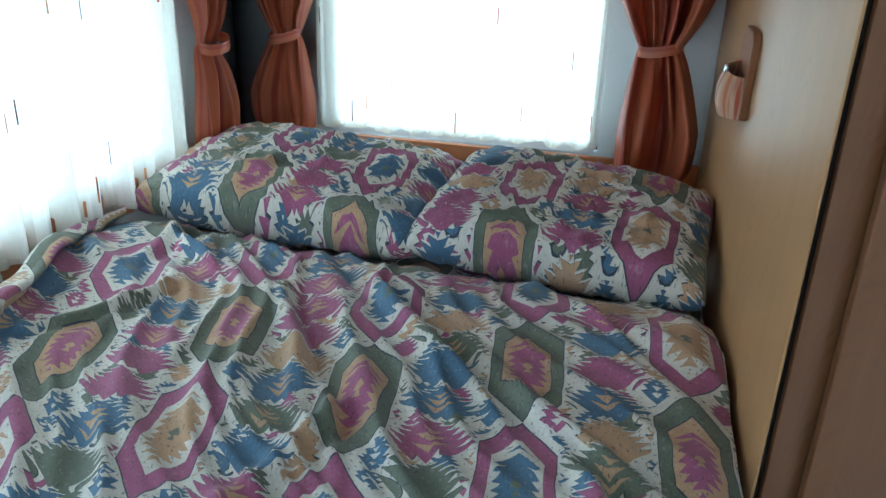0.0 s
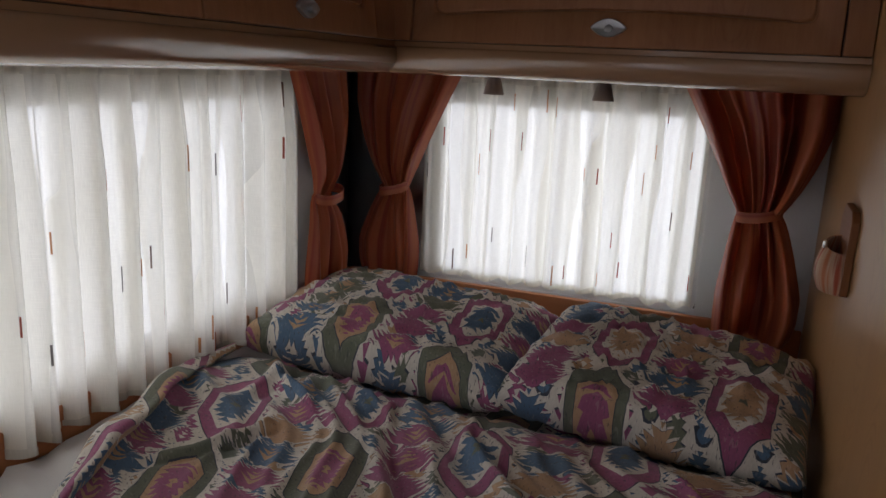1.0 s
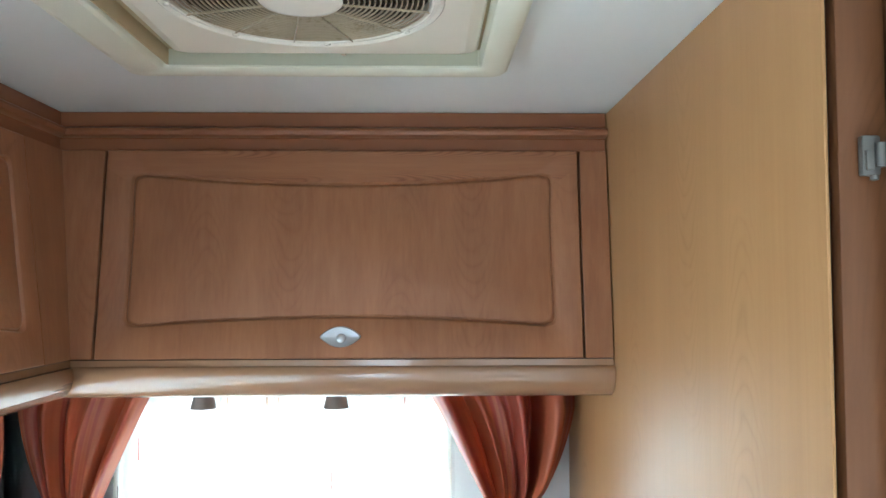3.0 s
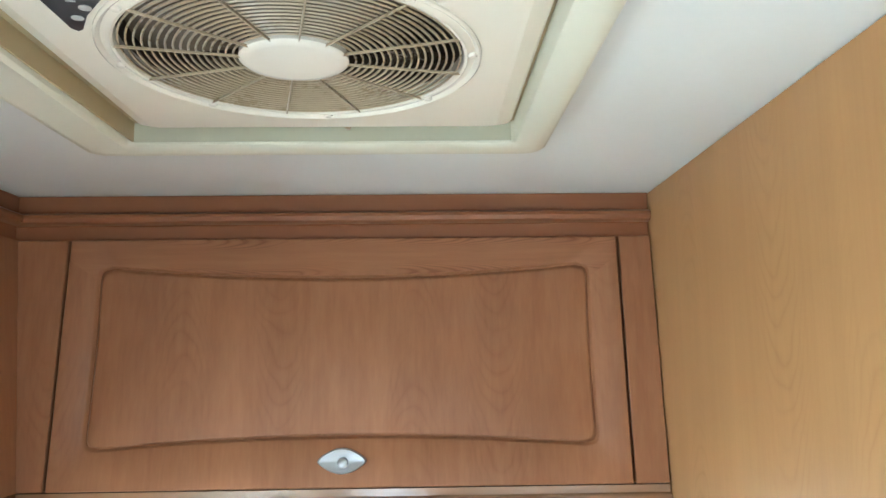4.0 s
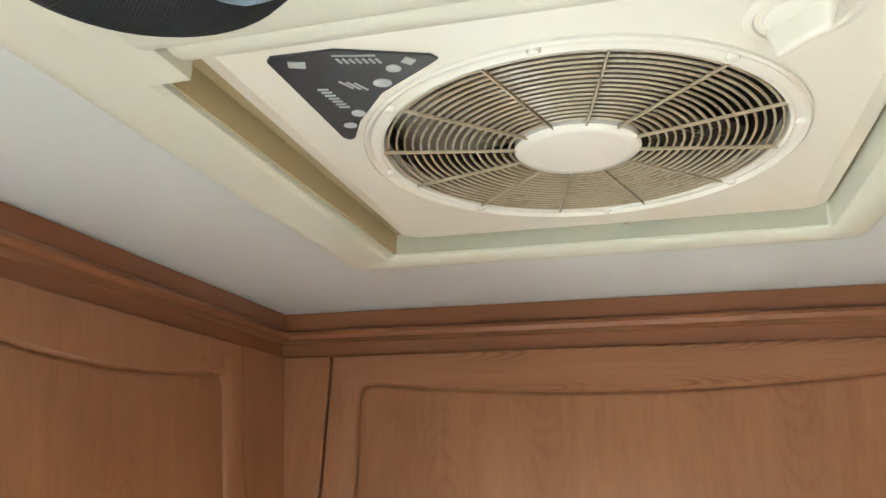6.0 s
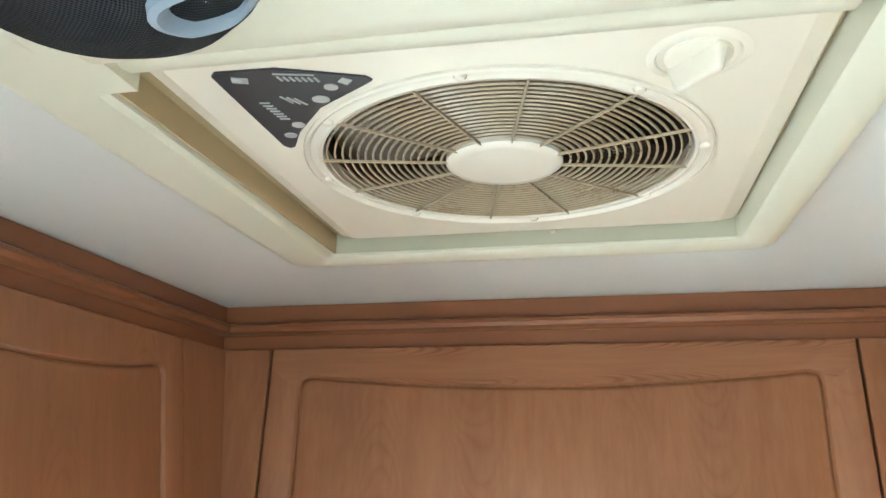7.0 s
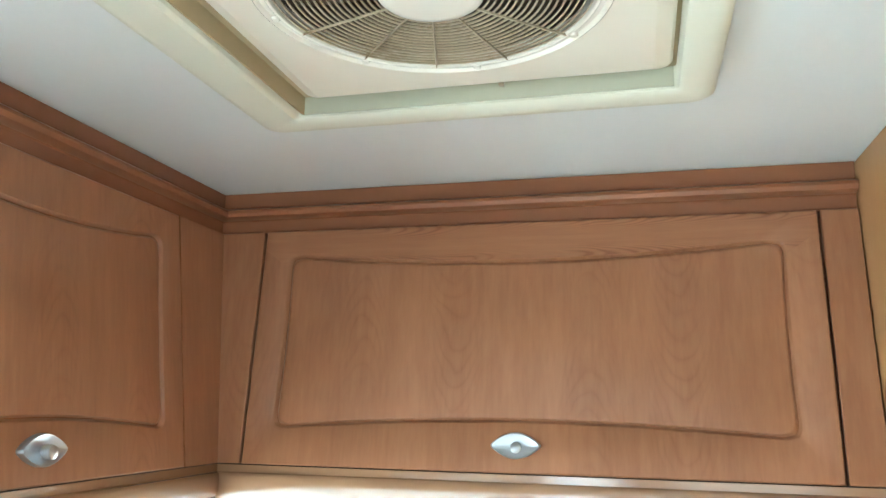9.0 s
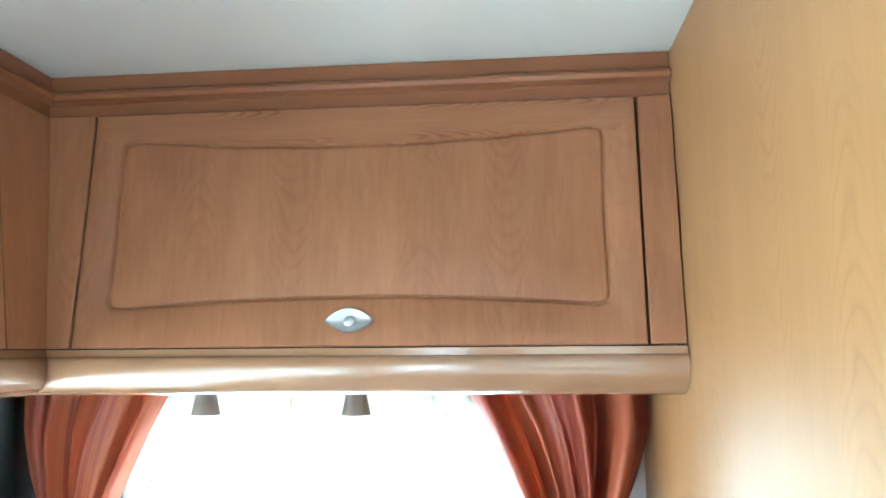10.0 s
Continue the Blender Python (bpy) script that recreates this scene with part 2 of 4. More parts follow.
    c = leaves(cream, sa, n.m("MULTIPLY_ADD", n.m("MODULO", n.m("ABSOLUTE", si), 2.0), 0.031, v), 0.052, 0.0245, 0.0115, si, 2.0, (tan, blue, green, mauve, blue), cream)
    gap = n.m("SUBTRACT", wide / 2, au)
    side = n.m("FLOOR", n.m("ADD", n.m("DIVIDE", u, wide), 0.5))
    c = leaves(c, gap, n.m("ADD", v, 0.03), 0.080, 0.072, 0.0165, side, 5.0, (blue, mauve, green, blue, mauve, tan), tan)
    # medallions: green ones with a mauve heart, and hollow mauve ones with a leaf inside
    d = n.m("MAXIMUM", n.m("DIVIDE", au, 0.058), n.m("DIVIDE", n.m("MULTIPLY_ADD", au, 1.05, av), 0.139))
    nick = n.m("MULTIPLY", n.m("PINGPONG", n.m("ADD", v, n.m("MULTIPLY", au, 0.6)), 0.009), 14.0)
    c = n.mix(n.m("LESS_THAN", n.m("ADD", d, nick), 1.20), c, cream)
    c = n.mix(n.m("LESS_THAN", d, 1.025), c, navy)
    c = n.mix(n.m("LESS_THAN", d, 1.0), c, n.mix(odd, green, mauve))
    c = n.mix(n.m("LESS_THAN", d, 0.70), c, n.mix(odd, navy, cream))
    c = n.mix(n.m("LESS_THAN", d, 0.675), c, n.mix(odd, tan, cream))
    heart = n.m("LESS_THAN", n.m("ADD", d, n.m("MULTIPLY", nick, 1.7)), n.m("MULTIPLY_ADD", odd, 0.06, 0.56))
    c = n.mix(heart, c, n.mix(odd, mauve, pick(dice(col, row, 9.0), blue, tan, blue)))
    c = n.mix(n.m("LESS_THAN", n.m("ADD", d, nick), 0.17), c, n.mix(odd, tan, green))
    # printed outline and uneven dye
    fleck = n.m("GREATER_THAN", n.noise(uv, 150.0, 1.0, 0.5, 0.4), 0.655)
    c = n.mix(n.m("MULTIPLY", fleck, 0.14), c, cream)
    nick = n.m("GREATER_THAN", n.noise(n.stretch(uv, (1.0, 0.6, 1.0)), 210.0, 1.0), 0.66)
    c = n.mix(n.m("MULTIPLY", nick, 0.6), c, (0.06, 0.06, 0.07))
    dye = n.m("MULTIPLY_ADD", n.m("ADD", n.noise(uv, 35.0, 4.0), n.noise(uv, 240.0, 2.0)), 0.5, 0.5)
    grey = n.node("ShaderNodeMix", data_type="RGBA", blend_type="MULTIPLY")
    grey.inputs[0].default_value = 0.8
    n.put(grey.inputs[6], c)
    n.put(grey.inputs[7], n.join(dye, dye, dye))
    n.bump(n.noise(uv, 60.0, 4.0), 0.35, 0.003)
    n.shader.inputs["Sheen Weight"].default_value = 0.15
    return n.done(grey.outputs[2], 0.85)


M_QUILT = kilim("printed_cotton")


def drape_cloth(name):
    """Rust satin with soft stripes across the UV map."""
    n = Nodes(name)
    u, v, _ = n.split(n.coords("UV"))
    stripe = n.noise(n.join(n.m("MULTIPLY", u, 11.0), n.m("MULTIPLY", v, 0.25)), 1.0, 3.0, 0.7)
    weave = n.noise(n.join(n.m("MULTIPLY", u, 500.0), n.m("MULTIPLY", v, 60.0)), 1.0, 2.0)
    c = n.ramp(stripe, (0.30, (0.38, 0.070, 0.038)), (0.42, (0.54, 0.145, 0.062)), (0.52, (0.60, 0.19, 0.085)), (0.58, (0.46, 0.095, 0.060)), (0.70, (0.66, 0.27, 0.14)))
    n.bump(weave, 0.2, 0.001)
    cloth = n.done(c, 0.33, Specular_IOR_Level=0.5)
    glow = n.node("ShaderNodeBsdfTranslucent")
    n.put(glow.inputs["Color"], c)
    both = n.node("ShaderNodeMixShader")
    both.inputs[0].default_value = 0.34
    n.put(both.inputs[1], n.shader.outputs[0])
    n.put(both.inputs[2], glow.outputs[0])
    n.put(n.out.inputs["Surface"], both.outputs[0])
    return cloth


M_DRAPE = drape_cloth("rust_satin")


def sheer_cloth(name):
    """White voile: half see-through, lit from behind."""
    n = Nodes(name)
    u, v, _ = n.split(n.coords("UV"))
    thread = n.m("ADD", n.noise(n.join(n.m("MULTIPLY", u, 900.0), n.m("MULTIPLY", v, 40.0)), 1.0, 2.0), n.noise(n.join(n.m("MULTIPLY", u, 40.0), n.m("MULTIPLY", v, 900.0)), 1.0, 2.0))
    c = n.mix(n.m("MULTIPLY", thread, 0.5), (0.70, 0.67, 0.57), (0.89, 0.86, 0.765))
    n.done(c, 0.9)
    glow = n.node("ShaderNodeBsdfTranslucent")
    n.put(glow.inputs["Color"], c)
    cloth = n.node("ShaderNodeMixShader")
    cloth.inputs[0].default_value = 0.55
    n.put(cloth.inputs[1], n.shader.outputs[0])
    n.put(cloth.inputs[2], glow.outputs[0])
    clear = n.node("ShaderNodeBsdfTransparent")
    both = n.node("ShaderNodeMixShader")
    sway = n.m("MULTIPLY", n.noise(n.join(n.m("MULTIPLY", u, 4.0), n.m("MULTIPLY", v, 0.9)), 1.0, 2.0), 2.2)
    pleat = n.m("FRACT", n.m("MULTIPLY_ADD", u, 8.5, sway))
    second = n.m("FRACT", n.m("MULTIPLY_ADD", u, -5.3, sway))
    gather = n.m("MULTIPLY_ADD", n.m("POWER", pleat, 1.6), 0.6, n.m("MULTIPLY", n.m("POWER", second, 2.5), 0.4))
    n.put(both.inputs[0], n.m("MULTIPLY_ADD", thread, 0.10, n.m("MULTIPLY_ADD", gather, 0.40, 0.65)))
    n.put(both.inputs[1], clear.outputs[0])
    n.put(both.inputs[2], cloth.outputs[0])
    n.put(n.out.inputs["Surface"], both.outputs[0])
    return n.mat


M_SHEER = sheer_cloth("white_voile")
M_STITCH = [plain("brown_thread", (0.15, 0.085, 0.055), 0.8), plain("red_thread", (0.42, 0.085, 0.045), 0.8), plain("orange_thread", (0.60, 0.27, 0.11), 0.8), plain("grey_thread", (0.23, 0.20, 0.17), 0.8)]


def glass(name):
    n = Nodes(name)
    return n.done((0.95, 0.97, 0.98), 0.02, 0.0, Transmission_Weight=1.0, IOR=1.05)


M_GLASS = glass("window_acrylic")


# ---- building helpers ----
def thing(name, at, label, category, group="", kind=""):
    ob = new(name)
    ob.location = at
    ob.empty_display_size = 0.05
    return tagged(ob, label, category, group, kind)


def as_mesh(name, bm, material, smooth=40):
    me = bpy.data.meshes.new(name)
    bmesh.ops.recalc_face_normals(bm, faces=bm.faces)
    for f in bm.faces:
        f.smooth = smooth > 0
    for e in bm.edges:
        if len(e.link_faces) == 2 and e.calc_face_angle(0) > radians(smooth):
            e.smooth = False
    bm.to_mesh(me)
    bm.free()
    for m in material if isinstance(material, (list, tuple)) else [material]:
        me.materials.append(m)
    return me


def part(name, bm, material, parent=None, label="", smooth=40):
    """One mesh, built in the world's metres, under a thing or a part."""
    ob = new(name, as_mesh(name, bm, material, smooth))
    if parent:
        ob.parent = parent
        if parent.type == "EMPTY":
            ob.matrix_parent_inverse = Matrix.Translation(-parent.location)
    return tagged(ob, label)


def box(x0, x1, y0, y1, z0, z1, bevel=0.0, bm=None, segments=2):
    own = bmesh.new()
    bmesh.ops.create_cube(own, size=1.0, matrix=Matrix.LocRotScale(((x0 + x1) / 2, (y0 + y1) / 2, (z0 + z1) / 2), None, (x1 - x0, y1 - y0, z1 - z0)))
    if bevel:
        bmesh.ops.bevel(own, geom=list(own.edges), offset=bevel, segments=segments, profile=0.5, affect="EDGES")
    if bm is None:
        return own
    merge(bm, own)
    return bm


def merge(bm, other, m=None):
    if m is not None:
        bmesh.ops.transform(other, matrix=m, verts=other.verts)
    me = bpy.data.meshes.new("t")
    other.to_mesh(me)
    other.free()
    bm.from_mesh(me)
    bpy.data.meshes.remove(me)
    return bm


def grid(nu, nv, place, uv=None, thick=0.0, loop=False):
    """A sheet of nu by nv quads from place(s, t), with a UV map from uv(s, t)."""
    bm = bmesh.new()
    rows = [[bm.verts.new(place(i / nu, j / nv)) for i in range(nu if loop else nu + 1)] for j in range(nv + 1)]
    layer = bm.loops.layers.uv.new("UVMap")
    for j in range(nv):
        for i in range(nu):
            k = (i + 1) % nu if loop else i + 1
            f = bm.faces.new((rows[j][i], rows[j][k], rows[j + 1][k], rows[j + 1][i]))
            if uv:
                for l, (a, b) in zip(f.loops, ((i, j), (i + 1, j), (i + 1, j + 1), (i, j + 1))):
                    l[layer].uv = uv(a / nu, b / nv)
    if thick:
        bmesh.ops.recalc_face_normals(bm, faces=bm.faces)
        bmesh.ops.solidify(bm, geom=list(bm.faces), thickness=thick)
    return bm


def lathe(profile, at, n=40, axis="z"):
    """Turns (radius, height) points about a vertical line through at."""
    bm = bmesh.new()
    rings = []
    for r, h in profile:
        if r < 1e-6:
            rings.append([bm.verts.new((0, 0, h))] * n)
        else:
            rings.append([bm.verts.new((r * math.cos(i * math.tau / n), r * math.sin(i * math.tau / n), h)) for i in range(n)])
    for a, b in zip(rings, rings[1:]):
        for i in range(n):
            k = (i + 1) % n
            quad = list(dict.fromkeys((a[i], a[k], b[k], b[i])))
            if len(quad) > 2:
                bm.faces.new(quad)
    if axis != "z":
        bmesh.ops.transform(bm, matrix=axis, verts=bm.verts)
    bmesh.ops.transform(bm, matrix=Matrix.Translation(at), verts=bm.verts)
    return bm


def torus(at, radius, wire, n=64, k=6, flat=1.0):
    bm = bmesh.new()
    rings = []
    for i in range(n):
        a = i * math.tau / n
        rings.append([bm.verts.new((at[0] + (radius + wire * math.cos(b)) * math.cos(a), at[1] + (radius + wire * math.cos(b)) * math.sin(a), at[2] + wire * flat * math.sin(b))) for b in (j * math.tau / k for j in range(k))])
    for i in range(n):
        for j in range(k):
            bm.faces.new((rings[i][j], rings[(i + 1) % n][j], rings[(i + 1) % n][(j + 1) % k], rings[i][(j + 1) % k]))
    return bm


def swept(profile, start, end, out, mitre0=0.0, mitre1=0.0):
    """Extrudes a closed profile of (outward, height) points from start to end; mitre: how far an end moves on per metre outward."""
    bm = bmesh.new()
    start, end, out = Vector(start), Vector(end), Vector(out)
    way = (end - start).normalized()
    a = [bm.verts.new(start + out * o + Vector((0, 0, h)) + way * o * mitre0) for o, h in profile]
    b = [bm.verts.new(end + out * o + Vector((0, 0, h)) + way * o * mitre1) for o, h in profile]
    for i in range(len(profile)):
        k = (i + 1) % len(profile)
        bm.faces.new((a[i], a[k], b[k], b[i]))
    bm.faces.new(a)
    bm.faces.new(b)
    return bm


def slab(outline, z0, z1):
    """A plate from a flat outline."""
    bm = bmesh.new()
    a = [bm.verts.new((x, y, z0)) for x, y in outline]
    b = [bm.verts.new((x, y, z1)) for x, y in outline]
    for i in range(len(a)):
        k = (i + 1) % len(a)
        bm.faces.new((a[i], a[k], b[k], b[i]))
    bm.faces.new(a)
    bm.faces.new(b)
    return bm


def rounded(x0, x1, y0, y1, r, n=6):
    """A rectangle's outline with round corners."""
    pts = []
    for cx, cy, a0 in ((x1 - r, y1 - r, 0), (x0 + r, y1 - r, 90), (x0 + r, y0 + r, 180), (x1 - r, y0 + r, 270)):
        for i in range(n + 1):
            a = radians(a0 + 90 * i / n)
            pts.append((cx + r * math.cos(a), cy + r * math.sin(a)))
    return pts


def loft(loops, cap_first=False, cap_last=False, bm=None):
    """Joins closed loops of as many points each."""
    bm = bm or bmesh.new()
    rows = [[bm.verts.new(p) for p in loop] for loop in loops]
    for a, b in zip(rows, rows[1:]):
        for i in range(len(a)):
            k = (i + 1) % len(a)
            bm.faces.new((a[i], a[k], b[k], b[i]))
    if cap_first:
        bm.faces.new(rows[0])
    if cap_last:
        bm.faces.new(rows[-1])
    return bm


def holed(us, vs, hole, place, depth):
    """A wall on a grid of cuts, with the cells in hole left open; place(u, v, w) puts it in the world."""
    bm = bmesh.new()
    for i in range(len(us) - 1):
        for j in range(len(vs) - 1):
            if (i, j) in hole:
                continue
            own = bmesh.new()
            c = [own.verts.new(place(u, v, w)) for w in (0, depth) for u, v in ((us[i], vs[j]), (us[i + 1], vs[j]), (us[i + 1], vs[j + 1]), (us[i], vs[j + 1]))]
            for f in ((0, 1, 2, 3), (4, 5, 6, 7), (0, 1, 5, 4), (1, 2, 6, 5), (2, 3, 7, 6), (3, 0, 4, 7)):
                own.faces.new([c[q] for q in f])
            merge(bm, own)
    bmesh.ops.remove_doubles(bm, verts=bm.verts, dist=1e-5)
    bm.verts.index_update()
    seen = {}
    for f in bm.faces:
        seen.setdefault(tuple(sorted(v.index for v in f.verts)), []).append(f)
    bmesh.ops.delete(bm, geom=[f for fs in seen.values() if len(fs) > 1 for f in fs], context="FACES_ONLY")
    return bm


# ---- the setting ----
LEFT, RIGHT, BACK, TOP = -0.83, 0.49, 1.77, 1.97
FRONT = -2.6

# The floor is out of view and serves as a reflector for the ceiling.
tagged(part("floor", box(LEFT - 0.05, 1.3, FRONT, BACK + 0.05, -0.04, 0.0), M_FLOOR), "unseen wood-look vinyl floor, pale to bounce light up", "floor", kind="structure")
ceil = part("ceiling", holed((LEFT - 0.05, -0.198, 0.224, 1.3), (FRONT, -1.61, -0.89, 0.506, 0.954, BACK + 0.05), {(1, 3), (1, 1)}, lambda u, v, w: (u, v, TOP + w), 0.04), M_CEILING, smooth=0)
tagged(ceil, "off-white vinyl camper ceiling with a vent opening", "ceiling", kind="structure")
tagged(part("ceiling_seam_trim", box(-0.78, -0.262, 0.512, 0.524, TOP - 0.004, TOP, 0.001), M_CHERRY_TRIM), "thin brown seam strip across the ceiling", "trim", kind="structure")
tagged(part("wall_back", holed((LEFT - 0.05, -0.55, 0.22, 1.3), (0, 0.845, 1.385, TOP), {(1, 1)}, lambda u, v, w: (u, BACK + w, v), 0.05), M_WALL), "pale grey vinyl wall with a window", "wall", kind="structure")
tagged(part("wall_left", holed((FRONT, -1.7, -0.4, 0.06, 1.40, BACK), (0, 0.84, 0.85, 1.39, 1.55, TOP), {(1, 1), (1, 2), (1, 3), (3, 2)}, lambda u, v, w: (LEFT - w, u, v), 0.05), M_WALL), "pale grey vinyl wall with windows", "wall", kind="structure")
tagged(part("wall_right", holed((FRONT, -1.5, -0.9, BACK), (0, 0.15, 1.75, TOP), {(1, 1)}, lambda u, v, w: (1.23 + w, u, v), 0.05), M_WALL), "pale vinyl wall of the cabin with an entrance opening", "wall", kind="structure")
tagged(part("wall_front", holed((LEFT - 0.05, -0.55, 0.95, 1.3), (0, 0.9, 1.6, TOP), {(1, 1)}, lambda u, v, w: (u, FRONT - w, v), 0.05), M_WALL), "pale vinyl wall that closes the cabin", "wall", kind="structure")


def window(name, place, u0, u1, v0, v1):
    """An acrylic camper window in a grey plastic frame: place(u, v, w) lies in the wall's opening."""
    w = new(name)
    w.location = place((u0 + u1) / 2, v0, 0.02)
    tagged(w, "camper window with rounded acrylic pane in plastic frame", "window", kind="structure")
    outer = [place(u, v, 0.0) for u, v in rounded(u0, u1, v0, v1, 0.03)]
    inner = [place(u, v, 0.0) for u, v in rounded(u0 + 0.022, u1 - 0.022, v0 + 0.022, v1 - 0.022, 0.03)]
    outer2 = [place(u, v, 0.035) for u, v in rounded(u0, u1, v0, v1, 0.03)]
    inner2 = [place(u, v, 0.035) for u, v in rounded(u0 + 0.022, u1 - 0.022, v0 + 0.022, v1 - 0.022, 0.03)]
    part("window_frame", loft([outer, inner, inner2, outer2, outer]), M_WALL, w)
    pane = part("pane", loft([[place(u, v, d) for u, v in rounded(u0 + 0.02, u1 - 0.02, v0 + 0.02, v1 - 0.02, 0.03)] for d in (0.016, 0.020)], True, True), M_GLASS, w)
    pane.visible_shadow = False
    return w


window("window_1", lambda u, v, w: (u, BACK + 0.005 + w, v), -0.55, 0.22, 0.845, 1.385)
window("window_2", lambda u, v, w: (LEFT - 0.005 - w, u, v), 0.06, 1.40, 0.85, 1.39)
window("window_3", lambda u, v, w: (LEFT - 0.005 - w, u, v), -1.7, -0.4, 0.84, 1.55)
window("window_5", lambda u, v, w: (u, FRONT - 0.005 - w, v), -0.55, 0.95, 0.9, 1.6)

# wooden lining below the windows
tagged(part("ledge_back", box(LEFT + 0.022, RIGHT - 0.002, BACK - 0.022, BACK - 0.002, 0.45, 0.842, 0.004), M_LEDGE), "orange-brown wooden lining board below the back window", "trim", kind="structure")
tagged(part("ledge_left", box(LEFT + 0.002, LEFT + 0.022, -0.2, BACK - 0.002, 0.45, 0.838, 0.004), M_LEDGE), "orange-brown wooden lining board below the side window", "trim", kind="structure")


# ---- wardrobe beside the bed ----
def wardrobe():
    w = thing("wardrobe", (0.85, 1.1, 0), "tall light wood laminate wardrobe with rounded edge", "wardrobe")
    own = box(RIGHT, RIGHT + 0.004, 0.555, BACK - 0.003, 0, TOP - 0.002)
    front = [e for e in own.edges if all(v.co.y < 0.56 for v in e.verts) and abs(e.verts[0].co.z - e.verts[1].co.z) > 1]
    bmesh.ops.bevel(own, geom=front, offset=0.0015, segments=2, profile=0.5, affect="EDGES")
    part("side_panel", own, M_BEECH, w, "light honey-coloured wood panel")
    part("dark_recess", box(RIGHT + 0.004, RIGHT + 0.014, 0.572, 0.60, 0, TOP - 0.002), M_GAP, w)
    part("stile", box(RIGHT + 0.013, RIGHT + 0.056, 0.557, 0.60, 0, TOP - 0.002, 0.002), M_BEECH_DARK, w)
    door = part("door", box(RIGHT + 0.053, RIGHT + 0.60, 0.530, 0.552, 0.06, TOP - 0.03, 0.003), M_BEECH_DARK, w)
    for z in (0.35, 1.754):
        own = box(RIGHT + 0.029, RIGHT + 0.045, 0.548, 0.5565, z - 0.017, z + 0.017, 0.002)
        merge(own, lathe([(0, -0.010), (0.0045, -0.010), (0.0045, 0.010), (0, 0.010)], (RIGHT + 0.0435, 0.546, z), 12))
        merge(own, box(RIGHT + 0.031, RIGHT + 0.0385, 0.545, 0.550, z - 0.013, z + 0.004, 0.0015))
        merge(own, lathe([(0, -0.003), (0.0035, -0.002), (0.0035, 0.002), (0, 0.003)], (RIGHT + 0.0385, 0.548, z - 0.019), 10))
        part("hinge", own, M_HINGE, w, "small dull metal hinge")
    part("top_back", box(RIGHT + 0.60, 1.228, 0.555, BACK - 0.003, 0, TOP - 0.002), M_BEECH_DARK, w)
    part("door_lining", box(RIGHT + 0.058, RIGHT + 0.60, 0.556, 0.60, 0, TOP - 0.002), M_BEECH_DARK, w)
    return w


wardrobe()


def letter_holder():
    """A wooden plaque with a striped pocket on the wardrobe's side."""
    h = thing("wall_pocket", (RIGHT, 1.2, 1.1), "small wooden wall plaque with a striped slipper-shaped pocket", "wall pocket")
    pts = [(1.135, 1.10), (1.125, 1.235), (1.145, 1.252), (1.235, 1.255), (1.265, 1.225), (1.25, 1.115), (1.20, 1.085)]
    own = bmesh.new()
    a = [own.verts.new((RIGHT - 0.0005, y, z)) for y, z in pts]
    b = [own.verts.new((RIGHT - 0.014, y, z)) for y, z in pts]
    for i in range(len(a)):
        k = (i + 1) % len(a)
        own.faces.new((a[i], a[k], b[k], b[i]))
    own.faces.new(a)
    own.faces.new(b)
    bmesh.ops.bevel(own, geom=list(own.edges), offset=0.0015, segments=1, profile=0.5, affect="EDGES")
    part("plaque", own, M_CHERRY_TRIM, h, smooth=20)

    def pocket(s, t):
        a = math.pi * s
        w = 0.055 * (0.45 + 0.55 * math.sin(math.pi * min(1.0, 0.30 + 0.62 * t)))
        return (RIGHT - 0.013 - 0.042 * math.sin(a) * (0.35 + 0.65 * math.sin(math.pi * (0.22 + 0.6 * t))), 1.195 + w * math.cos(a), 1.098 + 0.085 * t + 0.012 * math.cos(a) * t)

    part("pocket", grid(24, 14, pocket, lambda s, t: (s * 0.25, t * 0.1), 0.004), M_POCKET, h, "cream and orange striped pocket")
    own = box(RIGHT - 0.048, RIGHT - 0.040, 1.175, 1.188, 1.176, 1.190, 0.003)
    part("clip", own, M_CHROME, h, "small shiny clip")


def pocket_cloth(name):
    n = Nodes(name)
    u, v, _ = n.split(n.coords("UV"))
    f = n.noise(n.join(n.m("MULTIPLY", u, 45.0), n.m("MULTIPLY", v, 3.0)), 1.0, 2.0)
    return n.done(n.ramp(f, (0.35, (0.42, 0.08, 0.03)), (0.48, (0.56, 0.38, 0.25)), (0.6, (0.48, 0.16, 0.06))), 0.6)


M_POCKET = pocket_cloth("striped_pocket_cloth")
letter_holder()


# ---- overhead cabinets ----
DOOR_Z0, DOOR_Z1, LEAN = 1.517, 1.897, 0.113
FACE_Y, FACE_X = 1.30, -0.472


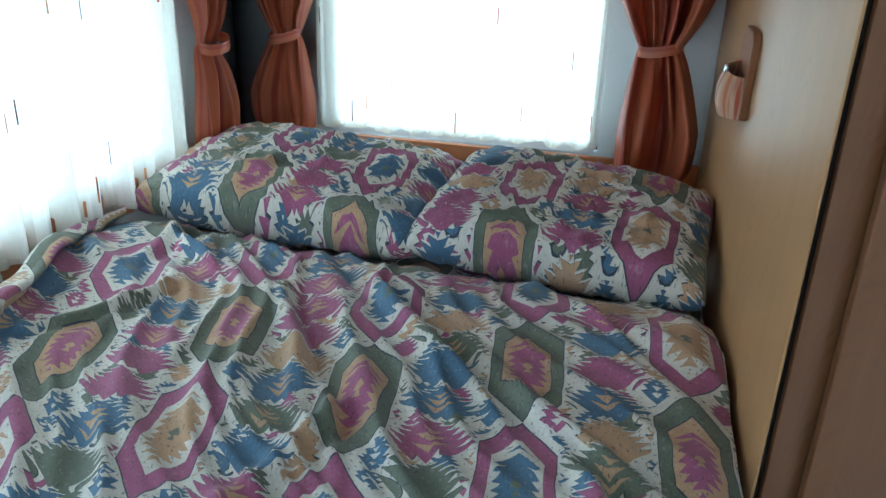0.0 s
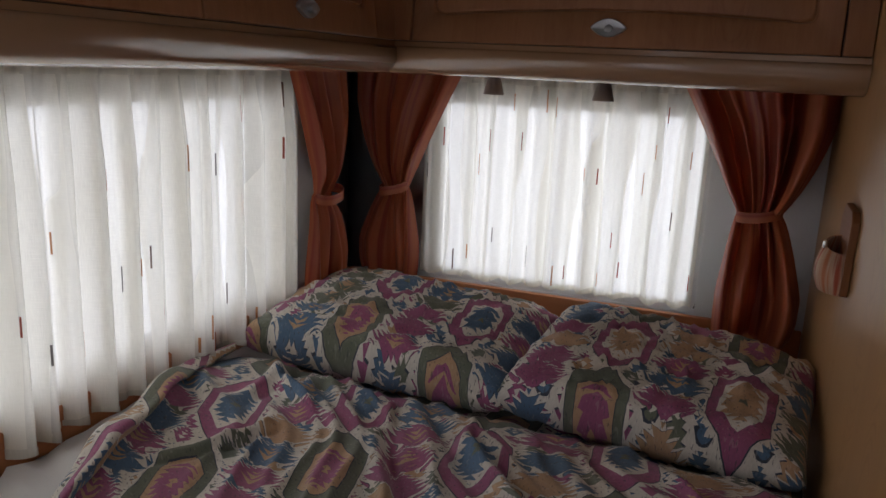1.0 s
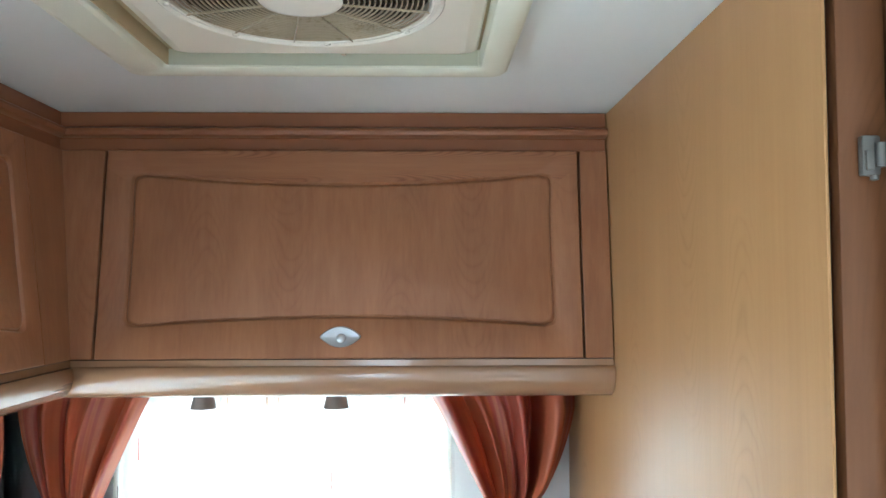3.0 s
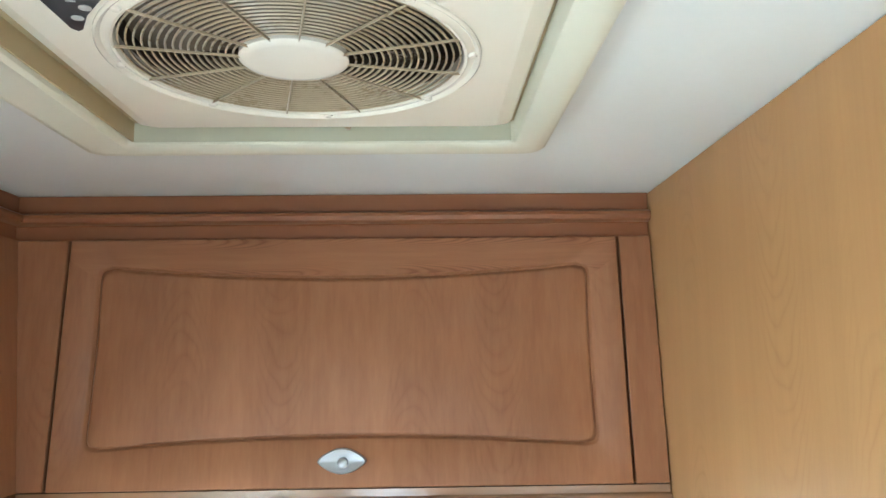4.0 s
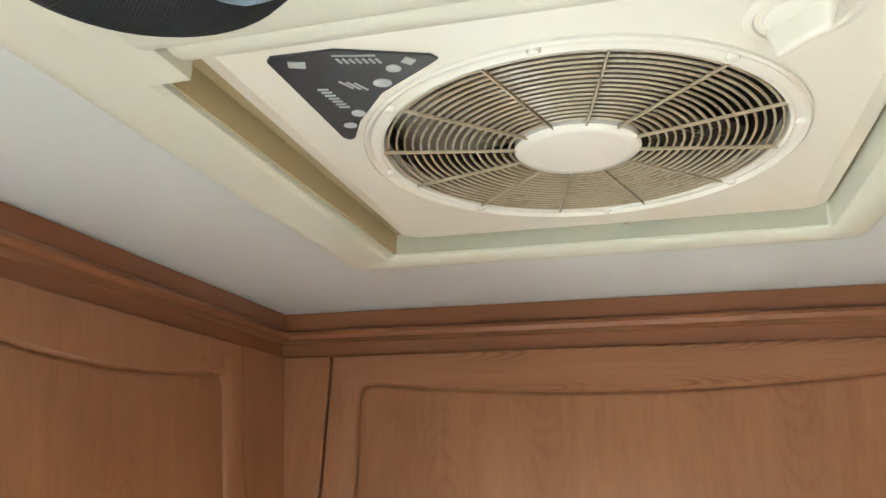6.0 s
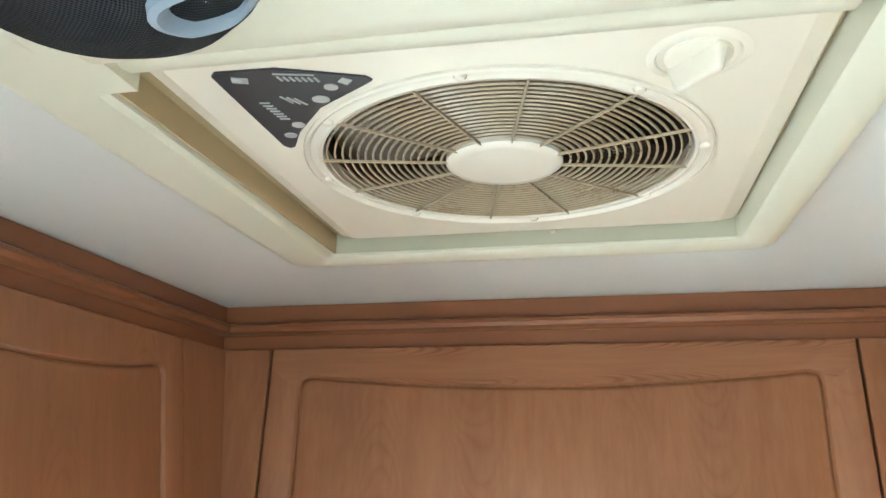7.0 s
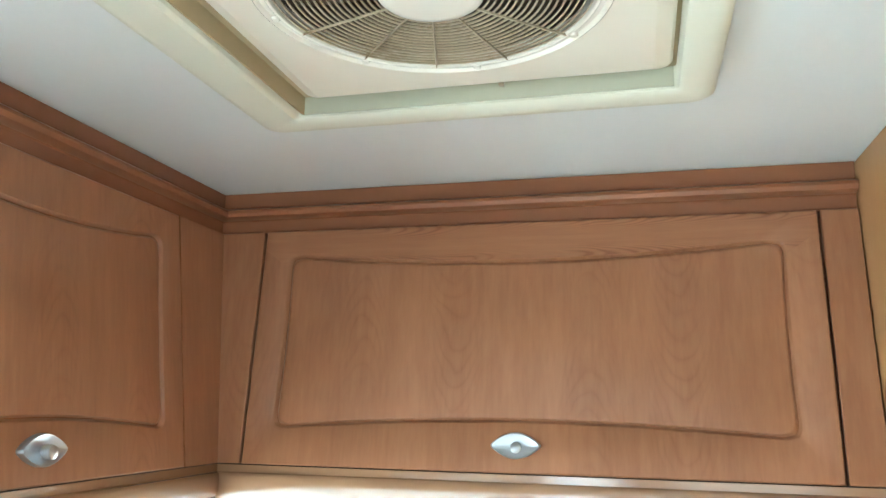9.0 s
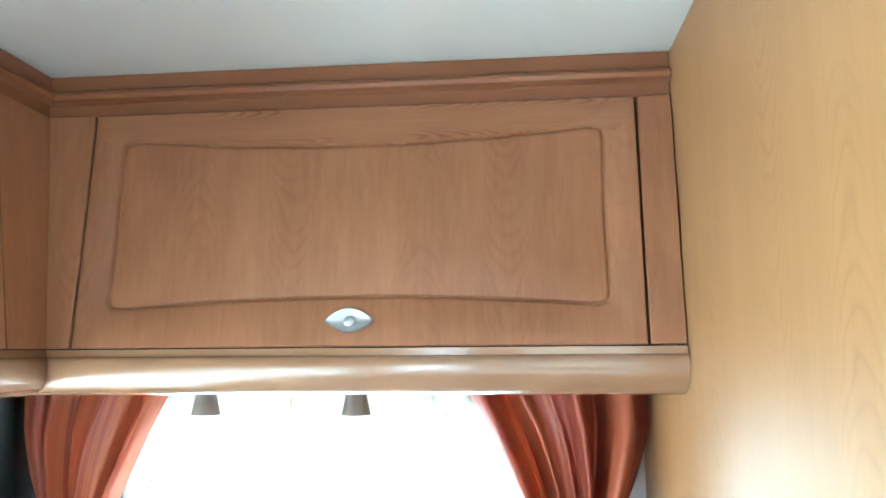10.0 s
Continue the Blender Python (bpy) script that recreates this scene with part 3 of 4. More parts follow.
def door_shape(width, z_low, z_high):
    """Loops of a cabinet door in (across, up, out): a framed front with a routed outline that is waisted at top and bottom."""
    height, n = z_high - z_low, 36
    half = width / 2 - 0.047
    top, low, turn = height - 0.040, 0.053, 0.020

    def ring(inset, out):
        h, t, l = half - inset, top - inset, low + inset
        pts = []
        for i in range(n + 1):
            s = 1 - 2 * i / n
            pts.append((h * s, t - 0.021 * (1 - s * s), out))
        for i in range(1, n):
            s = i / n
            pts.append((-h + 0.003 * math.sin(math.pi * s), t + (l - t) * s, out))
        for i in range(n + 1):
            s = -1 + 2 * i / n
            pts.append((h * s, l + 0.017 * (1 - s * s), out))
        for i in range(1, n):
            s = i / n
            pts.append((h - 0.003 * math.sin(math.pi * s), l + (t - l) * s, out))
        # round the four corners
        soft = []
        for a, u, o in pts:
            cu = t - turn if u > height / 2 else l + turn
            da, du = abs(a) - (h - turn), (u - cu) * (1 if u > height / 2 else -1)
            if da > 0 and du > 0:
                far = math.hypot(da, du)
                big = max(da, du)
                k = big / far
                a = math.copysign(h - turn + da * k, a)
                u = cu + (u - cu) * k
            soft.append((a, u, o))
        return soft

    def outer(grow, out):
        w, pts = width / 2 - 0.0015 - grow, []
        for i in range(n + 1):
            pts.append((w * (1 - 2 * i / n), height - grow, out))
        for i in range(1, n):
            pts.append((-w, height - grow + (2 * grow - height) * i / n, out))
        for i in range(n + 1):
            pts.append((w * (-1 + 2 * i / n), grow, out))
        for i in range(1, n):
            pts.append((w, grow + (height - 2 * grow) * i / n, out))
        return pts

    frame_loops = [outer(0.0, -0.018), outer(0.0, -0.002), outer(0.002, 0.0), ring(-0.0005, 0.0), ring(0.0010, -0.0012), ring(0.0036, -0.0072)]
    field_loops = [ring(0.0036, -0.0072), ring(0.0048, -0.0072), ring(0.0078, -0.0030), ring(0.0105, -0.0024)]
    return frame_loops, field_loops


def eye_handle(place, parent):
    """An almond-shaped satin plate with a round push knob."""
    n, loops = 36, []
    for k, (scale, out) in enumerate(((1.0, 0.0), (1.0, 0.006), (0.95, 0.0085), (0.72, 0.0065), (0.3, 0.0048))):
        pts = []
        for i in range(n):
            a = i * math.tau / n
            c, s = math.cos(a), math.sin(a)
            pts.append(place(0.036 * scale * c, 0.0185 * scale * s * (1 - 0.45 * c * c), out))
        loops.append(pts)
    part("handle", loft(loops, True, True), M_STEEL, parent, "almond-shaped satin metal handle")
    rings = []
    for r, out in ((0.0076, 0.004), (0.0082, 0.013), (0.0074, 0.0165), (0.0045, 0.0182), (0.0015, 0.0186)):
        rings.append([place(0.002 + r * math.cos(i * math.tau / 20), -0.002 + r * math.sin(i * math.tau / 20), out) for i in range(20)])
    part("knob", loft(rings, True, True), M_STEEL, parent, "round satin metal push knob")


def cabinet_door(parent, place, width, rail, face=M_CHERRY, knob=True):
    """place(across, up, out) lays the door on its cabinet's leaning face."""
    frame_loops, field_loops = door_shape(width, DOOR_Z0, DOOR_Z1)
    own = loft([[place(*p) for p in loop] for loop in frame_loops], True)
    for f in own.faces:
        f.material_index = int(f.calc_center_median().z > DOOR_Z1 - 0.05 and f.calc_area() > 1e-5)
    d = part("door", own, [face, rail], parent)
    part("panel", loft([[place(*p) for p in loop] for loop in field_loops], False, True), face, d)
    if knob:
        eye_handle(lambda a, u, o: place(a, u + 0.039, o), d)
    return d


def back_place(centre):
    return lambda a, u, o: (centre + a, FACE_Y + u * LEAN - o, DOOR_Z0 + u)


def left_place(centre):
    return lambda a, u, o: (FACE_X - u * LEAN + o, centre + a, DOOR_Z0 + u)


CROWN = [(-0.06, 0.0), (0.004, 0.0), (0.004, -0.028), (0.013, -0.029), (0.020, -0.033), (0.0215, -0.038), (0.019, -0.044), (0.012, -0.047), (0.003, -0.048), (0.001, -0.050), (0.001, -0.073), (-0.06, -0.073)]
PELMET = [(-0.03, -0.002), (-0.004, -0.002), (-0.004, -0.013), (0.003, -0.0145), (0.006, -0.019), (0.0068, -0.027), (0.0062, -0.038), (0.002, -0.050), (-0.009, -0.061), (-0.028, -0.070), (-0.055, -0.0735), (-0.10, -0.0735), (-0.10, -0.060), (-0.03, -0.055)]


def back_cabinet():
    c = thing("overhead_cabinet", (0.0, 1.5, 1.44), "brown cherry laminate overhead cabinet with one lift-up door", "cabinet", "overhead cabinets")
    h, lean = DOOR_Z1 - DOOR_Z0, (DOOR_Z1 - DOOR_Z0) * LEAN
    own = bmesh.new()
    v = [own.verts.new(p) for x in (-0.54, RIGHT - 0.001) for p in ((x, FACE_Y + 0.021, DOOR_Z0 - 0.03), (x, FACE_Y + 0.021 + lean + 0.004, DOOR_Z1 + 0.02), (x, BACK - 0.004, DOOR_Z1 + 0.02), (x, BACK - 0.004, DOOR_Z0 - 0.03))]
    for f in ((0, 1, 2, 3), (4, 5, 6, 7), (0, 1, 5, 4), (1, 2, 6, 5), (2, 3, 7, 6), (3, 0, 4, 7)):
        own.faces.new([v[q] for q in f])
    part("carcass", own, M_GAP, c, "dark inside of the cabinet gaps")
    cabinet_door(c, back_place(0.0), 0.87, M_CHERRY_ACROSS)
    for x0, x1 in ((-0.53, -0.4375), (0.4370, RIGHT - 0.002)):
        p = back_place(0.0)
        own = loft([[p(x0, 0, -0.018), p(x1, 0, -0.018), p(x1, h, -0.018), p(x0, h, -0.018)], [p(x0, 0, 0.0), p(x1, 0, 0.0), p(x1, h, 0.0), p(x0, h, 0.0)]], True, True)
        bmesh.ops.bevel(own, geom=list(own.edges), offset=0.0015, segments=1, affect="EDGES")
        part("filler_strip", own, M_CHERRY, c)
    part("crown_moulding", swept(CROWN, (-0.528, FACE_Y + lean + 0.012, TOP - 0.001), (RIGHT - 0.001, FACE_Y + lean + 0.012, TOP - 0.001), (0, -1, 0), 1.0, 0.0), M_CHERRY_TRIM, c, smooth=25)
    part("pelmet", swept(PELMET, (FACE_X - 0.006, FACE_Y, DOOR_Z0), (RIGHT - 0.001, FACE_Y, DOOR_Z0), (0, -1, 0), 1.0, 0.0), M_PELMET, c, "rounded lighter wood pelmet", 60)
    part("underside", box(-0.78, RIGHT - 0.002, FACE_Y + 0.10, BACK - 0.004, DOOR_Z0 - 0.070, DOOR_Z0 - 0.058), M_PELMET, c)
    return c


def left_cabinet():
    c = thing("overhead_cabinet", (-0.65, 0.5, 1.44), "brown cherry laminate overhead cabinets along the side wall", "cabinet", "overhead cabinets")
    h, lean, y0, y1 = DOOR_Z1 - DOOR_Z0, (DOOR_Z1 - DOOR_Z0) * LEAN, 0.03, FACE_Y + 0.02
    own = bmesh.new()
    v = [own.verts.new(p) for y in (y0, BACK - 0.004) for p in ((FACE_X - 0.021, y, DOOR_Z0 - 0.03), (FACE_X - 0.025 - lean, y, DOOR_Z1 + 0.02), (LEFT + 0.003, y, DOOR_Z1 + 0.02), (LEFT + 0.003, y, DOOR_Z0 - 0.03))]
    for f in ((0, 1, 2, 3), (4, 5, 6, 7), (0, 1, 5, 4), (1, 2, 6, 5), (2, 3, 7, 6), (3, 0, 4, 7)):
        own.faces.new([v[q] for q in f])
    part("carcass", own, M_GAP, c, "dark inside of the cabinet gaps")
    for y in (0.9155, 0.330):
        cabinet_door(c, left_place(y), 0.582, M_CHERRY_SIDE, M_CHERRY_SIDE)
    p = left_place(0.0)
    a0, a1 = 1.2085, FACE_Y + 0.05
    own = loft([[p(a0, 0, -0.018), p(a1, 0, -0.018), p(a1, h, -0.018), p(a0, h, -0.018)], [p(a0, 0, -0.0015), p(a1, 0, -0.0015), p(a1, h, -0.0015), p(a0, h, -0.0015)]], True, True)
    part("filler_strip", own, M_CHERRY, c)
    part("crown_moulding", swept(CROWN, (FACE_X - lean - 0.012, y0, TOP - 0.001), (FACE_X - lean - 0.012, FACE_Y + lean + 0.012, TOP - 0.001), (1, 0, 0), 0.0, -1.0), M_CHERRY_TRIM, c, smooth=25)
    part("pelmet", swept(PELMET, (FACE_X, y0, DOOR_Z0), (FACE_X, FACE_Y, DOOR_Z0), (1, 0, 0), 0.0, -1.0), M_PELMET, c, "rounded lighter wood pelmet", 60)
    part("underside", box(LEFT + 0.003, FACE_X - 0.10, y0, FACE_Y + 0.10, DOOR_Z0 - 0.070, DOOR_Z0 - 0.058), M_PELMET, c)
    part("end_panel", box(LEFT + 0.003, FACE_X - 0.03, y0 - 0.015, y0, DOOR_Z0 - 0.06, TOP - 0.002), M_CHERRY, c)
    return c


back_cabinet()
left_cabinet()


def spot_lamp(x):
    s = thing("spot_lamp", (x, 1.48, 1.40), "small brown cone spot lamp below the cabinet", "lamp", "spot lamps")
    part("stem", lathe([(0, 0.026), (0.004, 0.026), (0.004, 0.030), (0, 0.030)], (x, 1.485, 1.417), 10), M_SPOT, s)
    part("shade", lathe([(0.0, 0.0275), (0.014, 0.026), (0.017, 0.020), (0.0255, -0.014), (0.0245, -0.014), (0.016, 0.018), (0.0, 0.022)], (x, 1.485, 1.417), 24), M_SPOT, s)
    return s


spot_lamp(-0.292)
spot_lamp(-0.028)


# ---- ceiling vent ----
VX, VY = 0.019, 0.730
VZ = 1.940


def ceiling_vent():
    v = thing("ceiling_vent", (VX, 0.6, TOP), "cream plastic ceiling vent with a round fan grille", "vent")
    n = 6
    x0, x1, y0, y1 = -0.264, 0.267, 0.30, 1.004

    def at(pts, z):
        return [(x, y, z) for x, y in pts]

    hole = rounded(-0.205, 0.228, 0.505, 0.962, 0.006, n)
    loops = [at(rounded(x0, x1, y0, y1, 0.022, n), TOP - 0.001), at(rounded(x0, x1, y0, y1, 0.022, n), VZ + 0.010), at(rounded(x0 + 0.002, x1 - 0.002, y0 + 0.002, y1 - 0.002, 0.022, n), VZ + 0.005), at(rounded(x0 + 0.008, x1 - 0.008, y0 + 0.008, y1 - 0.008, 0.020, n), VZ + 0.0005), at(rounded(x0 + 0.016, x1 - 0.016, y0 + 0.016, y1 - 0.016, 0.018, n), VZ), at(rounded(-0.209, 0.232, 0.498, 0.968, 0.012, n), VZ + 0.0005), at(hole, VZ + 0.004), at(rounded(-0.197, 0.223, 0.506, 0.955, 0.006, n), TOP + 0.03)]
    part("frame", loft(loops), M_CREAM, v, "cream plastic frame")
    # Thin strips added to carry the recess walls' shade as colour.
    part("recess_shade_strip", swept([(0.0, VZ + 0.006), (0.0, TOP + 0.028), (0.002, TOP + 0.028), (0.002, VZ + 0.006)], (-0.203, 0.546, 0), (-0.199, 0.958, 0), (1, 0, 0)), M_TAN_SHADE, v, "tan strip holding the shade inside the frame")
    part("recess_shade_strip", swept([(0.0, VZ + 0.006), (0.0, TOP + 0.028), (0.002, TOP + 0.028), (0.002, VZ + 0.006)], (-0.197, 0.960, 0), (0.223, 0.960, 0), (0, -1, 0)), M_OLIVE_SHADE, v, "olive strip holding the shade inside the frame")
    part("frame_corner", box(-0.2105, -0.181, 0.440, 0.549, VZ + 0.0003, VZ + 0.03), M_CREAM, v)
    # Filler ring added to close the lit gap round the fan panel.
    part("gap_filler", loft([at(rounded(-0.2045, 0.2295, 0.503, 0.9635, 0.006, n), 1.968), at(rounded(-0.180, 0.217, 0.512, 0.938, 0.006, n), 1.968), at(rounded(-0.180, 0.217, 0.512, 0.938, 0.006, n), 1.972), at(rounded(-0.2045, 0.2295, 0.503, 0.9635, 0.006, n), 1.972)]), M_TAN_SHADE, v)
    # the fan's panel hangs in the frame, with a round opening
    def sides(pts, m=10):
        """Adds points along the four straight sides of a rounded outline."""
        full = []
        for i, (x, y) in enumerate(pts):
            full.append((x, y))
            if i % (n + 1) == n:
                x2, y2 = pts[(i + 1) % len(pts)]
                full += [(x + (x2 - x) * j / (m + 1), y + (y2 - y) * j / (m + 1)) for j in range(1, m + 1)]
        return full

    ring = []
    outline = sides(rounded(-0.184, 0.221, 0.508, 0.942, 0.012, n))
    for x, y in outline:
        a = math.atan2(y - VY, x - VX)
        ring.append((VX + 0.1562 * math.cos(a), VY + 0.1562 * math.sin(a)))

    z = 1.952
    loops = [at(outline, z + 0.03), at(outline, z + 0.010), at(sides(rounded(-0.181, 0.218, 0.5085, 0.939, 0.012, n)), z + 0.006)]
    loops += [at(sides(rounded(-0.176, 0.213, 0.509, 0.934, 0.010, n)), z + 0.004), at(sides(rounded(-0.166, 0.203, 0.511, 0.924, 0.010, n)), z)]
    loops += [at(ring, z - 0.001), at([(VX + (x - VX) * 0.985, VY + (y - VY) * 0.985) for x, y in ring], z - 0.001), at([(VX + (x - VX) * 0.98, VY + (y - VY) * 0.98) for x, y in ring], z + 0.004)]
    part("fan_panel", loft(loops), M_PANEL, v, "ivory plastic fan panel", 12)
    part("fan_well", lathe([(0.1565, z + 0.006), (0.1500, z + 0.010), (0.1500, z + 0.075), (0.0, z + 0.078)], (VX, VY, 0), 48), M_WELL_SHADE, v, "fan well with its shade in the brown colour")
    # Unseen lid over the hole, added to keep sky light out.
    part("roof_light_lid", loft([at(rounded(-0.23, 0.255, 0.48, 0.98, 0.02, n), TOP + zz) for zz in (0.034, 0.085)], False, True), M_CREAM, v)
    # round grille
    part("grille_rim", lathe([(0.1545, z), (0.1543, z - 0.003), (0.1525, z - 0.0042), (0.1507, z - 0.0030), (0.1490, z - 0.0012), (0.1445, z - 0.0016), (0.1425, z - 0.0034), (0.1402, z - 0.0030), (0.1390, z), (0.1388, z + 0.010), (0.142, z + 0.010), (0.1535, z + 0.004), (0.1545, z)], (VX, VY, 0), 80), M_RIM, v, "glossy ivory grille rim")
    for i in range(16):
        r = 0.0500 + 0.0058 * i
        part("grille_ring", torus((VX, VY, z - 0.0008), r, 0.00095, 64, 5, 1.4), M_GRILLE, v)
    for i in range(12):
        a = i * math.tau / 12 + 0.2217
        own = box(0.042, 0.1415, -0.0007, 0.0007, -0.0012, 0.0012, 0.0003, None, 1)
        bmesh.ops.transform(own, matrix=pose(VX, VY, z - 0.0026, 0, 0, math.degrees(a)), verts=own.verts)
        part("spoke", own, M_GRILLE, v)
    for i in range(8):
        a = i * math.tau / 8 - 2.42
        part("rim_pin", lathe([(0, -0.0030), (0.003, -0.0026), (0.0042, -0.001), (0.0044, 0.003)], (VX + 0.1468 * math.cos(a), VY + 0.1468 * math.sin(a), z - 0.0016), 14), M_RIM, v)
    part("hub", lathe([(0.0, z - 0.0052), (0.036, z - 0.0050), (0.0430, z - 0.0042), (0.0452, z - 0.0025), (0.0450, z + 0.003), (0.0, z + 0.003)], (VX - 0.001, VY, 0), 56), M_RIM, v, "round white hub cap")
    for i in range(5):
        a = i * math.tau / 5 + 0.5

        def blade(s, t, a=a):
            r = 0.046 + 0.092 * t
            b = a + (s - 0.5) * (0.85 - 0.15 * t) + 0.25 * t
            return (VX + r * math.cos(b), VY + r * math.sin(b), z + 0.030 + 0.016 * (s - 0.5))

        part("fan_blade", grid(8, 6, blade, None, 0.0018), M_BLADE, v)
    # closing strip and ridge beyond the panel
    part("ridge", swept([(0.0, 0.0), (0.005, -0.005), (0.014, -0.0065), (0.022, -0.005), (0.028, 0.0)], (-0.181, 0.545, z + 0.0005), (0.218, 0.551, z + 0.0005), (0, -1, 0)), M_CREAM, v)
    part("cover", loft([at(rounded(-0.192, 0.228, 0.318, 0.516, 0.006, n), VZ + 0.0030), at(rounded(-0.188, 0.224, 0.322, 0.513, 0.006, n), VZ - 0.0006), at(rounded(-0.172, 0.208, 0.34, 0.508, 0.02, n), VZ - 0.0034), at(rounded(-0.15, 0.187, 0.36, 0.495, 0.03, n), VZ - 0.0042)], False, True), M_CREAM, v, "cream cover beyond the fan")
    # turning knob in a dish
    kx, ky = 0.147, 0.586
    part("knob_dish", lathe([(0.031, z + 0.0002), (0.028, z - 0.0016), (0.0245, z - 0.0020), (0.0232, z - 0.0006), (0.0228, z + 0.006)], (kx, ky, 0), 36), M_PANEL, v)
    # Flat dark ring; its colour stands for the shaded gap round the knob.
    part("knob_gap_shade", lathe([(0.0232, z - 0.0004), (0.0180, z - 0.0004)], (kx, ky, 0), 32), M_WELL_SHADE, v)
    own = lathe([(0.0192, z - 0.0003), (0.0188, z - 0.0022), (0.0172, z - 0.0032), (0.0, z - 0.0034)], (kx, ky, 0), 36)
    wing = box(-0.0205, 0.0205, -0.0052, 0.0052, -0.013, 0.004, 0.0035, None, 3)
    for q in wing.verts:
        if q.co.z < -0.006:
            q.co.x *= 0.86
            q.co.y *= 0.62
    merge(own, wing, pose(kx - 0.001, ky, z - 0.004, 0, 0, -50))
    part("turning_knob", own, M_PANEL, v, "ivory turning knob")
    for x in (VX, ):
        part("catch", box(x + 0.02, x + 0.026, 0.936, 0.944, z + 0.002, z + 0.010, 0.001), M_GRILLE, v)
    # black label with grey signs
    tri = [(-0.1385, 0.5575), (-0.135, 0.554), (-0.097, 0.5555), (-0.0465, 0.574), (-0.0435, 0.579), (-0.050, 0.584), (-0.088, 0.610), (-0.116, 0.645), (-0.129, 0.669), (-0.1335, 0.6715), (-0.137, 0.667)]
    lab = part("label", slab(tri, z - 0.0022, z - 0.0004), M_BLACK, v, "black triangular operating label")

    def sign(x, y, w, h, turn, round_sign):
        w, h = w * 0.82, h * 0.82
        pts = [(0.5 * w * math.cos(i * math.tau / 14), 0.5 * h * math.sin(i * math.tau / 14)) for i in range(14)] if round_sign else [(-w / 2, -h / 2), (w / 2, -h / 2), (w / 2, h / 2), (-w / 2, h / 2)]
        own = slab(pts, -0.0003, 0.0003)
        bmesh.ops.transform(own, matrix=pose(x, y, z - 0.0026, 0, 0, turn), verts=own.verts)
        part("printed_sign", own, M_PRINT, lab)

    sign(-0.123, 0.564, 0.012, 0.008, 20, False)
    for i in range(7):
        sign(-0.098 + i * 0.0036, 0.566 + i * 0.0009, 0.0018, 0.007, -12, False)
        sign(-0.121 + i * 0.0006, 0.596 + i * 0.0042, 0.008, 0.0018, 10, False)
    sign(-0.088, 0.5625, 0.030, 0.0015, 14, False)
    sign(-0.071, 0.582, 0.011, 0.010, 0, True)
    sign(-0.060, 0.576, 0.008, 0.008, 45, False)
    sign(-0.083, 0.597, 0.014, 0.012, 10, True)
    sign(-0.112, 0.632, 0.011, 0.011, 0, True)
    sign(-0.124, 0.648, 0.011, 0.010, 0, True)
    for i in range(3):
        sign(-0.105 + 0.004 * i, 0.594 + 0.002 * i, 0.0016, 0.014, -25, False)
    return v


ceiling_vent()


def speaker(x, side):
    y = 0.413
    s = thing("speaker", (x, y, 1.93), "black mesh domed speaker with a grey ring on the ceiling unit", "speaker", "ceiling speakers")
    radii, drops = (0.0, 0.02, 0.042, 0.058, 0.067, 0.070), (-0.034, -0.033, -0.028, -0.019, -0.007, 0.004)
    own = lathe(list(zip(radii, drops)), (0, 0, 0), 48)
    base = VZ - 0.007
    bmesh.ops.transform(own, matrix=Matrix.Translation((x, y, base)) @ Matrix.Diagonal((1.06, 1.0, 1.0, 1)), verts=own.verts)
    part("mesh_dome", own, M_SPEAKER, s)
    turn = Matrix.Rotation(radians(-35 * side), 4, "Z")
    rows = []
    for r, dz in ((1.0, 0.001), (0.95, -0.005), (0.80, -0.006), (0.66, -0.003), (0.60, 0.006)):
        pts = []
        for i in range(28):
            a = i * math.tau / 28
            q = turn @ Vector((0.025 * r * math.cos(a), 0.017 * r * math.sin(a), 0))
            X, Y = x - side * 0.050 + q.x, y + 0.012 + q.y
            h = np.interp(math.hypot((X - x) / 1.06, Y - y), radii, drops)
            pts.append((X, Y, base + float(h) + dz))
        rows.append(pts)
    part("grey_ring", loft(rows), M_GREY_RING, s, "grey plastic ring")
    return s


speaker(-0.116, -1)
speaker(0.152, 1)


